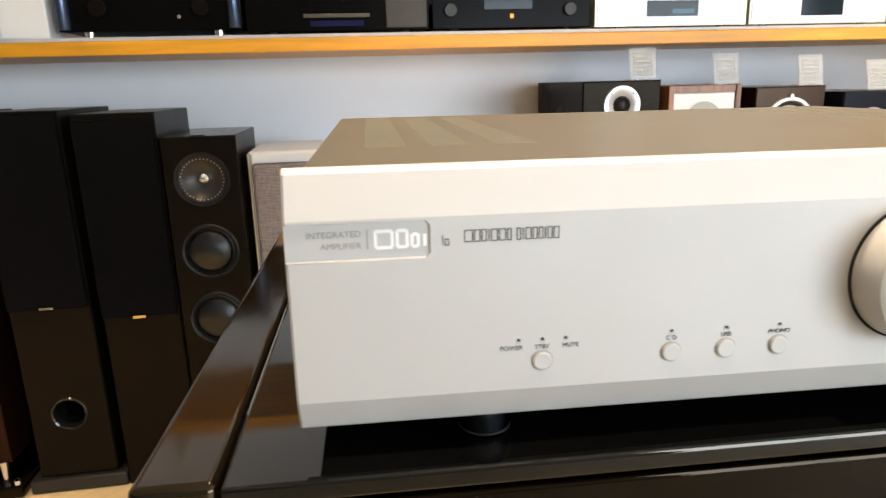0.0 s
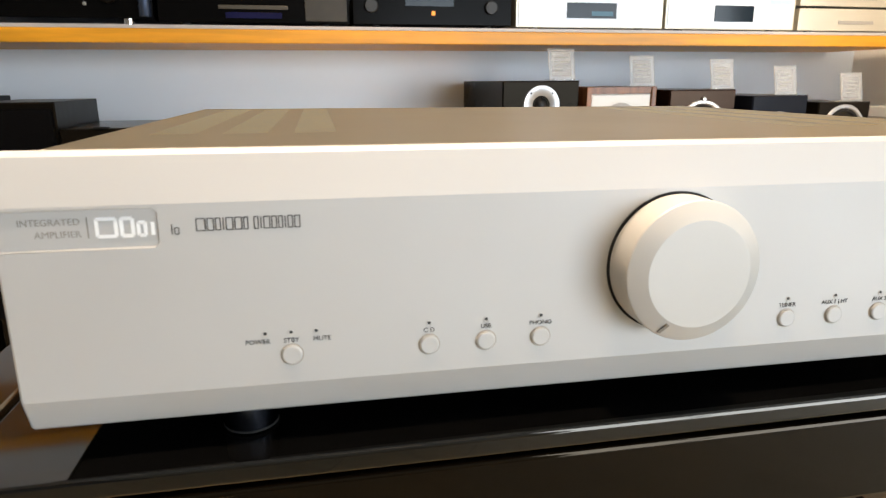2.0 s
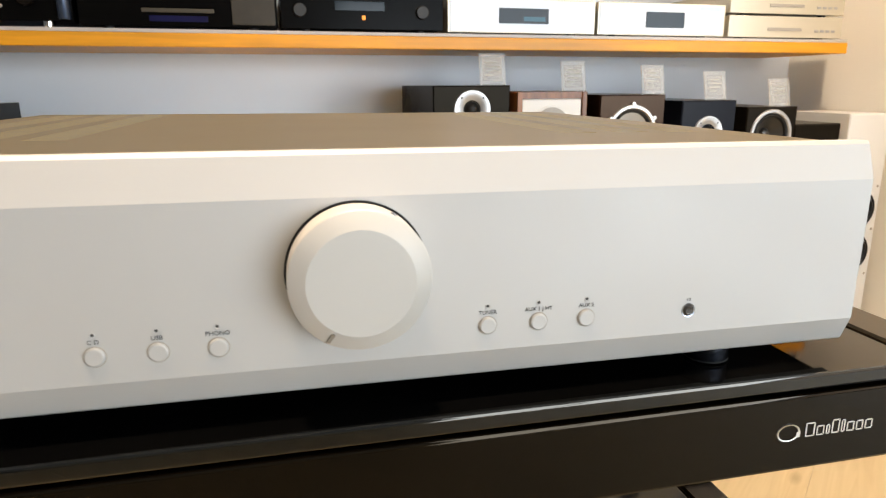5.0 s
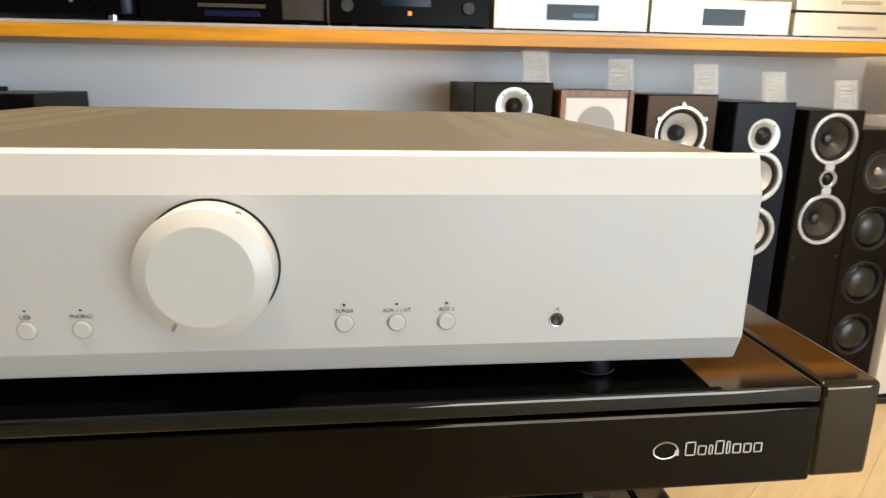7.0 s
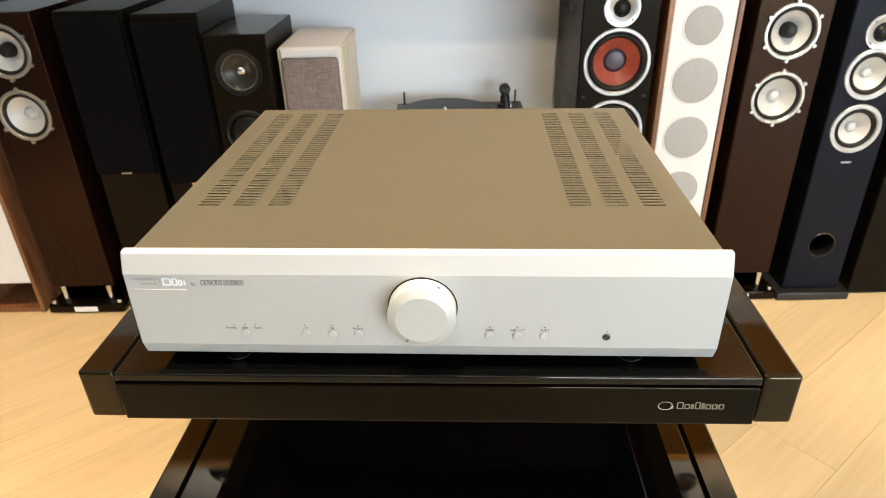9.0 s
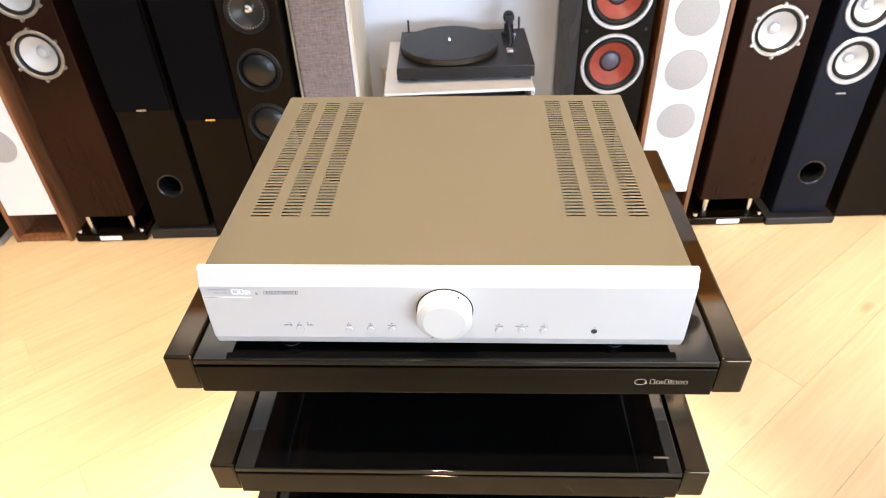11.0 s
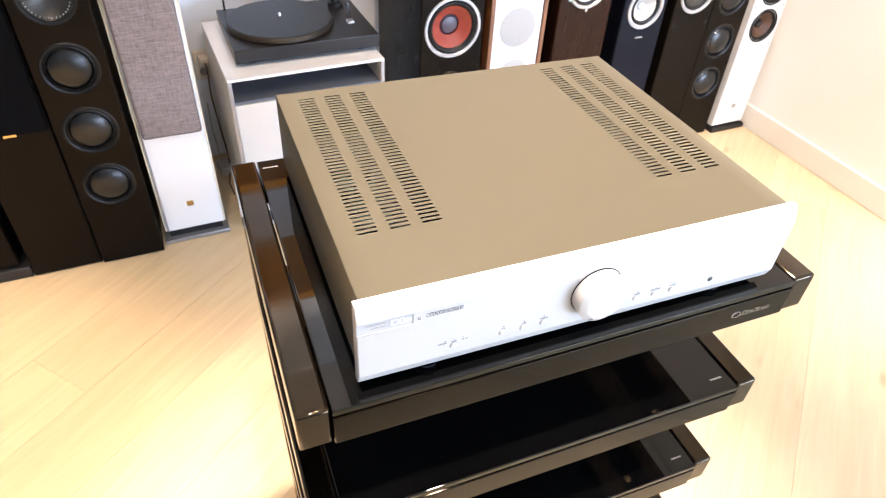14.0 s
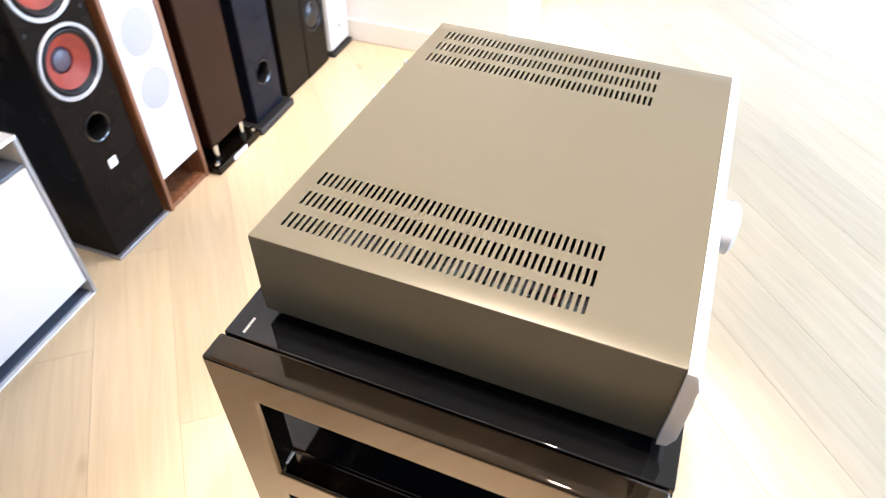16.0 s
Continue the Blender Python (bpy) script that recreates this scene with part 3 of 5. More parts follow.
case = part("case", vented_case(), M["case"], amp, "titanium grey steel case with rows of cooling slots")
case.data.materials.append(M["lit_cut_edge"])
part("bottom_panel", box(-0.2150, 0.2150, 0.0122, 0.3618, 0.0005, 0.0020), M["matt_black"], amp)
part("rear_panel", box(-0.2130, 0.2130, 0.3600, 0.3625, 0.0021, 0.0870), M["matt_black"], amp)
# solid near-black block standing in for the shade inside the case
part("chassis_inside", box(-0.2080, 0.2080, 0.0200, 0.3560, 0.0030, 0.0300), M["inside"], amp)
for bx, by in ((-0.165, 0.14), (-0.165, 0.24), (0.155, 0.18)):
    part("circuit_board", box(bx - 0.030, bx + 0.030, by - 0.045, by + 0.045, 0.0310, 0.0330), M["pcb"], amp, "green circuit board seen through the slots")
rng = random.Random(4)
for k in range(14):
    bx, by = -0.165 + rng.uniform(-0.028, 0.028), 0.19 + rng.uniform(-0.09, 0.09)
    part("capacitor", lathe([(0, 0.047), (0.004, 0.047), (0.004, 0.0331)], 12, bx, by, axis="z"), M["red_part"] if k % 6 == 0 else (M["foot"] if k % 4 == 1 else M["inside"]), amp)
for fx in (-0.153, 0.161):
    for fy in (0.019, 0.315):
        low = -0.0093 + fx * math.tan(radians(0.4))
        foot = part("foot", lathe([(0, low), (0.0090, low), (0.0097, low + 0.0012), (0.0097, 0.0), (0, 0.0)], 32, fx, fy, axis="z"), M["amp_foot"], amp, "round dark polished foot")
        part("pad", lathe([(0.0093, low - 0.0001), (0.0099, low + 0.0003), (0.0093, low + 0.0008)], 32, fx, fy, axis="z"), M["rubber"], foot)
for px in (0.06, 0.085, 0.125, 0.15):
    part("binding_post", lathe([(0, 0.386), (0.006, 0.386), (0.0065, 0.384), (0.0065, 0.372), (0.004, 0.371), (0.004, 0.3626)], 20, px, 0.058), M["chrome"], amp, "chromed loudspeaker terminal")
for px in (-0.15, -0.13, -0.11, -0.09, -0.07, -0.05):
    part("input_socket", lathe([(0.0025, 0.374), (0.0042, 0.374), (0.0042, 0.3626)], 16, px, 0.055), M["gold"], amp, "brass input socket")

# volume knob
KZ = 0.0478
knob = part("volume_knob", lathe([(0, -0.0174), (0.0187, -0.0174), (0.0190, -0.0173), (0.0246, -0.0140), (0.0249, -0.0134), (0.0249, -0.0008), (0.0240, -0.0006)], 96, 0, KZ), M["knob"], amp, "large round satin silver volume knob", sharp=15)
# no groove is cut: a near-black disc stands in for the gap's shade
part("knob_socket", lathe([(0.0, -0.0004), (0.0258, -0.0004), (0.0258, -0.0002)], 72, 0, KZ), M["inside"], amp, "dark disc drawn as the shaded gap behind the knob")
ca, sa = math.cos(radians(240)), math.sin(radians(240))
mk = part("pointer", box(-0.0006, 0.0006, -0.0004, 0.0004, -0.0024, 0.0024), M["ink_grey"], knob, "small engraved pointer")
pin = lathe([(0, -0.0004), (0.0011, -0.0003), (0.0013, 0.0004)], 14)
bmesh.ops.transform(pin, matrix=Matrix.Rotation(radians(60 - 90), 4, "Y").inverted() @ pose(0, -0.0075, 0.0249, -90, 0, 0), verts=pin.verts)
part("set_screw", pin, M["foot"], knob, "tiny dark set screw in the rim", at=(0, 0, KZ))
mk.matrix_basis = pose(0.0219 * ca, -0.0157, KZ + 0.0219 * sa) @ Matrix.Rotation(radians(-150), 4, "Y") @ pose(0, 0, 0, -30.5, 0, 0)

# buttons, indicator lamps and print
BZ = 0.0228


def button(x):
    b = part("button", lathe([(0, -0.0012), (0.0028, -0.0013), (0.0033, -0.0010), (0.0034, 0.0002)], 28, x, BZ), M["silver"], amp, "small round satin button")
    # grey ring laid on the plate in place of the shaded gap
    part("button_gap", lathe([(0.0034, -0.00012), (0.0039, -0.00012), (0.00395, 0.0001)], 28, x, BZ), M["grey_print"], b)
    return b


def indicator(x, z):
    lamp_ = part("indicator", lathe([(0.0, -0.0001), (0.00050, -0.0002), (0.00062, -0.0001)], 14, x, z), M["ink"], amp, "tiny dark indicator lamp")
    # added silver ring that draws the small glint under each lamp
    part("rim", lathe([(0.00062, -0.0001), (0.00085, -0.0003), (0.00105, -0.00012)], 14, x, z - 0.00018), M["silver"], lamp_)


for x, words in ((-0.0897, "C D"), (-0.0695, "USB"), (-0.0495, "PHONO"), (0.0495, "TUNER"), (0.0703, "AUX 1 | HT"), (0.0905, "AUX 2")):
    button(x)
    indicator(x, BZ + 0.0079)
    text_mesh(words, 0.0023, amp, M["ink"], x, -0.00012, BZ + 0.0052)
button(-0.1360)
for dx, lx, words in ((-0.0083, -0.0108, "POWER"), (0.0, 0.0, "STBY"), (0.0082, 0.0100, "MUTE")):
    indicator(-0.1360 + dx, BZ + 0.0079)
    text_mesh(words, 0.0023, amp, M["ink"], -0.1360 + lx, -0.00012, BZ + 0.0050)
eye_ = part("infrared_eye", lathe([(0, -0.0004), (0.0016, -0.0007), (0.0025, -0.0002), (0.0025, 0.0001)], 24, 0.1365, BZ - 0.0004), M["lens"], amp, "dark infrared receiver window")
part("ring", lathe([(0.0025, -0.0003), (0.0030, -0.0004), (0.0031, 0.0001)], 24, 0.1365, BZ - 0.0004), M["foot"], eye_)
text_mesh("I R", 0.0017, amp, M["ink"], 0.1365, -0.00012, BZ + 0.0042)

# badge in the pocket and the printed maker's mark
PY = 0.0010
text_mesh("INTEGRATED", 0.0029, amp, M["ink_grey"], -0.1957, PY, 0.0699, align="RIGHT")
text_mesh("AMPLIFIER", 0.0029, amp, M["ink_grey"], -0.1957, PY, 0.0661, align="RIGHT")
part("divider", box(-0.1940, -0.1936, PY - 0.0001, PY + 0.0001, 0.0648, 0.0713), M["ink_grey"], amp)
mark_row("model_shape", [("frame", 0.0054, 0.0054), ("frame", 0.0032, 0.0054), ("frame", 0.0020, 0.0040), ("bar", 0.0010, 0.0040)], -0.1912, PY - 0.00022, 0.0652, 0.0011, 0.0016, M["white_print"], amp)
H = 0.0038
mark_row("maker_shape", [(("frame" if w > 0.0005 else "bar") if w else "", abs(w) or 0.0006, H) for w in (0.0026, 0.0018, 0.0014, 0.0004, 0.0020, 0.0020, 0.0012, 0, 0.0012, 0.0004, 0.0018, 0.0014, 0.0012, 0.0004, 0.0014, 0.0016)], -0.1624, -0.00022, 0.0661, 0.00034, 0.00066, M["ink"], amp)
mark_row("maker_shape", [("bar", 0.0008, 0.0032), ("frame", 0.0012, 0.0020)], -0.1700, -0.00022, 0.0653, 0.00030, 0.0004, M["ink"], amp)


# ---- rack ----
rack = thing("hifi_rack", pose(0.0045, 0, 0), "glossy black lacquered hi-fi rack with black glass shelves", "hi-fi rack")
TOPS = (0.7785, 0.5990, 0.4195, 0.2400)
RY0, RY1 = -0.0065, 0.3920
for s in (-1, 1):
    x0, x1 = sorted((s * 0.2815, s * 0.2520))
    comb = [(RY1, 0.030), (RY1, TOPS[0])]
    for top in TOPS:
        comb += [(RY0, top), (RY0, top - 0.0475), (0.3440, top - 0.0475)]
        if top != TOPS[-1]:
            comb.append((0.3440, top - 0.1795))
    comb.append((0.3440, 0.030))
    bm = bmesh.new()
    f = bm.faces.new([bm.verts.new((x0, y, z)) for y, z in comb])
    up = bmesh.ops.extrude_face_region(bm, geom=[f])["geom"]
    bmesh.ops.translate(bm, verts=[g for g in up if isinstance(g, bmesh.types.BMVert)], vec=(x1 - x0, 0, 0))
    bmesh.ops.recalc_face_normals(bm, faces=bm.faces)
    bmesh.ops.bevel(bm, geom=list(bm.edges), offset=0.0032, segments=3, profile=0.5, affect="EDGES")
    bm.normal_update()
    for f in bm.faces:
        if max(abs(c) for c in f.normal) > 0.9999:
            for e in f.edges:
                e.smooth = False
    part("side_frame", bm, M["lacquer_warm_reflection"], rack, "comb-shaped glossy black side frame", sharp=45)
for k, top in enumerate(TOPS):
    part("front_bar", box(-0.2508, 0.2508, -0.0095, 0.022, top - 0.0465, top - 0.0095, 0.0016), M["lacquer"], rack)
    part("rear_bar", box(-0.2508, 0.2508, 0.360, 0.3885, top - 0.0465, top - 0.0095, 0.0016), M["lacquer"], rack)
    part("glass_shelf", box(-0.2506, 0.2506, -0.0088, 0.3895, top - 0.0080, top - 0.0005, 0.0014), M["glass"], rack, "polished black glass shelf")
    if k:
        part("glass_mark", bars([0.0016, 0.0010, 0.0016, 0.0016, 0.0008, 0.0014, 0.0016, 0.0010], 0.0008, 0.0024, 0.2235, 0.0, 0.0, 0.00005), M["grey_print"], rack, "row of tiny pale printed marks").matrix_basis = pose(0, 0.0120, top - 0.0004, 90, 0, 0)
    for s in (-1, 1):
        for y in (0.06, 0.30):
            part("shelf_stud", lathe([(0, top - 0.0540), (0.006, top - 0.0540), (0.0075, top - 0.0480), (0.0075, top - 0.0466)], 16, s * 0.215, y, axis="z"), M["chrome"], rack, "small chromed stud under the shelf")
part("glass_mark", bars([0.0016, 0.0010, 0.0016, 0.0016, 0.0008, 0.0014, 0.0016, 0.0010], 0.0010, 0.0024, 0.0, 0.0, 0.0, 0.00005), M["grey_print"], rack, "row of tiny pale printed marks").matrix_basis = pose(-0.245, 0.3720, TOPS[0] - 0.0004, 90, 0, 0)
for s in (-1, 1):
    for y in (0.12, 0.37):
        part("rack_foot", lathe([(0, 0.0), (0.012, 0.0), (0.016, 0.006), (0.016, 0.0305), (0, 0.0305)], 24, s * 0.267, y, axis="z"), M["chrome"], rack, "chromed cone foot")
    part("base_strut", box(min(s * 0.2815, s * 0.2520), max(s * 0.2815, s * 0.2520), 0.0, 0.3449, 0.0301, 0.060, 0.002), M["lacquer"], rack)
for s in (-1, 1):
    part("lower_post", box(min(s * 0.2813, s * 0.2522), max(s * 0.2813, s * 0.2522), 0.10, 0.14, 0.0601, TOPS[-1] - 0.0476, 0.002), M["lacquer"], rack)
# maker's mark on the front bar: a ring and letter bars
RING_Z = 0.7515
bm = lathe([(0.0050, -0.0099), (0.0058, -0.0100), (0.0060, -0.0094)], 24, 0.1810, RING_Z)
for v in bm.verts:
    v.co.z = RING_Z + (v.co.z - RING_Z) * 0.72
box(0.1852, 0.1872, -0.0099, -0.0094, RING_Z - 0.0027, RING_Z, bm=bm)
part("maker_ring", bm, M["chrome"], rack, "small silver ring mark")
mark_row("maker_shape", [("frame", w, h) for w, h in ((0.0042, 0.0062), (0.0034, 0.0042), (0.0014, 0.0042), (0.0034, 0.0062), (0.0014, 0.0056), (0.0034, 0.0042), (0.0032, 0.0042), (0.0034, 0.0042))], 0.1902, -0.0098, RING_Z - 0.0028, 0.00070, 0.0016, M["chrome"], rack)


# ---- loudspeakers ----
def cabinet(w, d, h, z0, holes, edge=0.003):
    """A box with a chamfered front edge and round holes through its front; front at y = 0."""
    bm = bmesh.new()

    def loop(hw, y, za, zb):
        vs = [bm.verts.new(p) for p in ((-hw, y, za), (hw, y, za), (hw, y, zb), (-hw, y, zb))]
        return vs

    f = loop(w / 2 - edge, 0, z0 + edge, h - edge)
    m = loop(w / 2, edge, z0, h)
    b = loop(w / 2, d, z0, h)
    edges = [bm.edges.new((f[k], f[(k + 1) % 4])) for k in range(4)]
    for x, z, r, depth in holes:
        seg = 40
        ring = [bm.verts.new((x + r * math.cos(2 * math.pi * k / seg), 0, z + r * math.sin(2 * math.pi * k / seg))) for k in range(seg)]
        back = [bm.verts.new((v.co.x, depth, v.co.z)) for v in ring]
        edges += [bm.edges.new((ring[k], ring[(k + 1) % seg])) for k in range(seg)]
        for k in range(seg):
            bm.faces.new((ring[k], ring[(k + 1) % seg], back[(k + 1) % seg], back[k]))
        bm.faces.new(back)
    bmesh.ops.triangle_fill(bm, edges=edges, use_beauty=True, use_dissolve=False)
    for a, c in ((f, m), (m, b)):
        for k in range(4):
            bm.faces.new((a[k], a[(k + 1) % 4], c[(k + 1) % 4], c[k]))
    bm.faces.new(b)
    bmesh.ops.recalc_face_normals(bm, faces=bm.faces)
    return bm


def driver(sp, x, z, r, ring_mat, cone_mat, cap_mat, ring=0.13, label="", lugs=0, plug=False, dome=False, proud=0.004, inner=0.80, cap=0.34):
    """A round driver: trim ring, rubber surround, cone and dust cap. Returns its hole."""
    ri = r * (1 - ring)
    rs = ri * inner
    bm = lathe([(ri - 0.002, 0.006), (ri, -proud * 0.4), (ri + (r - ri) * 0.25, -proud), (r - 0.0015, -proud), (r, -proud * 0.5), (r, 0.0005)], 48, x, z)
    for k in range(lugs):
        a = radians(90 + k * 360 / lugs)
        lathe([(0, -proud - 0.002), (0.0045, -proud - 0.002), (0.005, -proud), (0.005, 0.0004)], 12, x + (r + 0.002) * math.cos(a), z + (r + 0.002) * math.sin(a), bm=bm)
    d = part("driver", bm, ring_mat, sp, label)
    mid = (ri + rs) / 2
    part("surround", lathe([(ri, 0.0), (ri - 0.001, 0.004), (mid + 0.003, -0.0015), (mid, -0.003), (mid - 0.003, -0.0015), (rs, 0.004)], 48, x, z), M["surround"], d)
    depth = 0.35 * r
    rc = rs * (cap if not plug else 0.40)
    if dome:
        part("cone", lathe([(rs, 0.004), (rs * 0.8, 0.016), (rs * 0.5, 0.018), (0, 0.017)], 48, x, z), cone_mat, d)
    else:
        part("cone", lathe([(rs, 0.004), (rs * 0.75, 0.004 + depth * 0.34), (rs * 0.5, 0.004 + depth * 0.68), (rc, 0.004 + depth * 0.95)], 48, x, z), cone_mat, d)
        if plug:
            part("phase_plug", lathe([(rc + 0.001, 0.006 + depth), (rc * 0.9, 0.008), (rc * 0.6, 0.0), (0, -0.004)], 24, x, z), cap_mat, d)
        else:
            part("dust_cap", lathe([(rc + 0.001, 0.005 + depth * 0.95), (rc * 0.75, 0.001 + depth * 0.72), (rc * 0.4, 0.001 + depth * 0.62), (0, 0.001 + depth * 0.6)], 28, x, z), cap_mat, d)
    return (x, z, ri - 0.001, 0.05)


def tweeter(sp, x, z, r, plate_mat, label="", dome_r=0.013):
    t = part("tweeter", lathe([(dome_r * 1.3, 0.003), (dome_r * 1.7, -0.001), (r * 0.85, -0.004), (r - 0.001, -0.004), (r, -0.002), (r, 0.0004)], 44, x, z), plate_mat, sp, label)
    for k in range(4):
        a = radians(45 + 90 * k)
        part("screw", lathe([(0, -0.0052), (0.0018, -0.0050), (0.0022, -0.0039)], 10, x + r * 0.84 * math.cos(a), z + r * 0.84 * math.sin(a)), M["surround"], t)
    part("dome", lathe([(dome_r * 1.35, 0.004), (dome_r, 0.001), (dome_r * 0.7, -0.004), (dome_r * 0.35, -0.006), (0, -0.0065)], 28, x, z), M["surround"], t)
    return (x, z, dome_r * 1.32, 0.01)


def port(sp, x, z, r, rim):
    part("port", lathe([(r - 0.006, 0.05), (r - 0.005, 0.008), (r - 0.001, 0.0), (r + 0.003, -0.002), (r + 0.005, 0.0004)], 40, x, z), rim, sp, "round bass port")
    return (x, z, r - 0.0005, 0.12)


def plinth(sp, w, d, y, h, mat, label="", bevel=0.004):
    return part("plinth", box(-w / 2, w / 2, y, y + d, 0.0005, h, bevel), mat, sp, label)


def speaker(name, x, y, label, turn=0.0, group="loudspeakers along the wall"):
    return thing(name, at_wall(x, y, 0, turn) @ Matrix.Scale(SIZE, 4), label, "loudspeaker", group)


def white_walnut(x, y, label):
    """White baffle with five round grilles between walnut side panels."""
    sp = speaker("floor_speaker", x, y, label)
    w, d, h = 0.178, 0.30, 0.844
    for s in (-1, 1):
        part("side_panel", box(*sorted((s * w / 2, s * (w / 2 - 0.012))), -0.004, d, 0.0, h, 0.0015), M["walnut"], sp, "walnut side panel")
    part("top_panel", box(-w / 2 + 0.0121, w / 2 - 0.0121, 0.0, d, h - 0.016, h - 0.001), M["walnut"], sp)
    part("base_panel", box(-w / 2 + 0.0121, w / 2 - 0.0121, 0.0, d, 0.0005, 0.014, 0.001), M["walnut"], sp)
    part("base_back", box(-w / 2 + 0.0121, w / 2 - 0.0121, 0.14, 0.15, 0.0141, 0.0978), M["inside"], sp)
    part("body", cabinet(w - 0.0244, d - 0.01, h - 0.0165, 0.098, []), M["white_mat"], sp, "white lacquered baffle and body")
    for z, r in ((0.762, 0.046), (0.630, 0.056), (0.483, 0.056), (0.336, 0.053)):
        g = part("round_grille", lathe([(0, -0.0035), (r * 0.9, -0.003), (r * 0.985, -0.0022), (r, 0.0004)], 44, 0, z), M["grille_grey"], sp, "round perforated pale grille")
        part("grille_ring", lathe([(r, -0.0016), (r + 0.0035, -0.0016), (r + 0.005, 0.0004)], 44, 0, z), M["white_mat"], g)
    return sp


def rosewood_tower(x, y, label):
    """Dark rosewood tower with two lugged silver drivers on a black plinth with silver struts."""
    sp = speaker("floor_speaker", x, y, label)
    w, d, h = 0.178, 0.30, 0.836
    lab = "silver-trimmed driver with six lugs"
    holes = [driver(sp, 0, 0.746, 0.066, M["gold_trim"], M["cone_silver"], M["surround"], 0.15, lab, 6, plug=True, inner=0.84), driver(sp, 0, 0.587, 0.066, M["gold_trim"], M["cone_silver"], M["cone_silver"], 0.15, lab, 6, inner=0.84)]
    part("body", cabinet(w, d, h, 0.078, holes), M["rosewood"], sp, "dark rosewood vinyl cabinet")
    pl = plinth(sp, 0.222, 0.34, -0.022, 0.028, M["lacquer"], "glossy black plinth", 0.006)
    part("label_plate", box(-0.034, 0.034, -0.0228, -0.0221, 0.006, 0.022), M["white_print"], pl, "white label plate")
    for s in (-1, 1):
        for yy in (0.012, 0.27):
            part("strut", lathe([(0, 0.0285), (0.010, 0.0285), (0.0085, 0.05), (0.010, 0.0775), (0, 0.0775)], 20, s * 0.066, yy, axis="z"), M["chrome"], sp, "silver strut")
        part("spike", lathe([(0, 0.040), (0.007, 0.038), (0.008, 0.0285)], 16, s * 0.096, -0.006, axis="z"), M["chrome"], pl)
    return sp


def card(x, y, z, tilt=0.0):
    """A clear acrylic card holder with a price card."""
    c = thing("card_holder", at_wall(x, y, z, tilt) @ Matrix.Scale(1.14, 4), "clear acrylic price card holder standing on a loudspeaker", "card holder", "price card holders")
    m = Matrix.Rotation(radians(-12), 4, "X")
    for nm, mat, a in (("holder", M["acrylic"], (-0.029, 0.029, -0.001, 0.001, 0.0, 0.066)), ("card", M["paper"], (-0.022, 0.022, 0.0012, 0.0018, 0.008, 0.058))):
        p = part(nm, box(*a), mat, c)
        p.matrix_basis = m
    for k, wide in enumerate((0.026, 0.034, 0.030, 0.018)):
        p = part("text_bar", box(-0.017, -0.017 + wide, -0.0014, -0.0011, 0.046 - k * 0.009, 0.0485 - k * 0.009), M["pale_print"], c)
        p.matrix_basis = m
    part("base", box(-0.029, 0.029, -0.002, 0.030, 0.0, 0.002), M["acrylic"], c)
    return c


# left of the turntable
sp = speaker("floor_speaker", -1.615, 1.200, "black floorstanding loudspeaker at the end of the row")
part("body", cabinet(0.19, 0.3, 0.86, 0.02, []), M["vinyl_black"], sp)
plinth(sp, 0.21, 0.32, -0.012, 0.019, M["steel_grey"], "grey plinth")
white_walnut(-1.376, 1.217, "white loudspeaker with round grilles and walnut side panels")
rosewood_tower(-1.150, 1.236, "dark rosewood loudspeaker with two silver drivers on a plinth")

sp = speaker("floor_speaker", -0.914, 1.243, "black loudspeaker with its grille on and a bass port")
holes = [port(sp, 0, 0.183, 0.034, M["rim_gloss"])]
part("body", cabinet(0.163, 0.29, 0.835, 0.034, holes), M["vinyl_black"], sp, "black vinyl cabinet")
g = part("grille", box(-0.079, 0.079, -0.014, -0.0003, 0.428, 0.829, 0.005), M["black_cloth"], sp, "black cloth grille")
part("logo_plate", box(-0.014, 0.014, -0.0150, -0.0141, 0.430, 0.435), M["foot"], g, "tiny silver logo plate")
plinth(sp, 0.205, 0.33, -0.012, 0.033, M["matt_black"], "black plinth")

sp = speaker("floor_speaker", -0.720, 1.237, "black loudspeaker with its grille covering the upper half")
part("body", cabinet(0.158, 0.29, 0.826, 0.002, []), M["vinyl_black"], sp, "black vinyl cabinet")
g = part("grille", box(-0.076, 0.076, -0.016, -0.0003, 0.404, 0.814, 0.004), M["black_cloth"], sp, "black cloth grille")
part("logo_plate", box(-0.013, 0.013, -0.0170, -0.0161, 0.402, 0.408), M["gold"], g, "tiny brass logo plate")


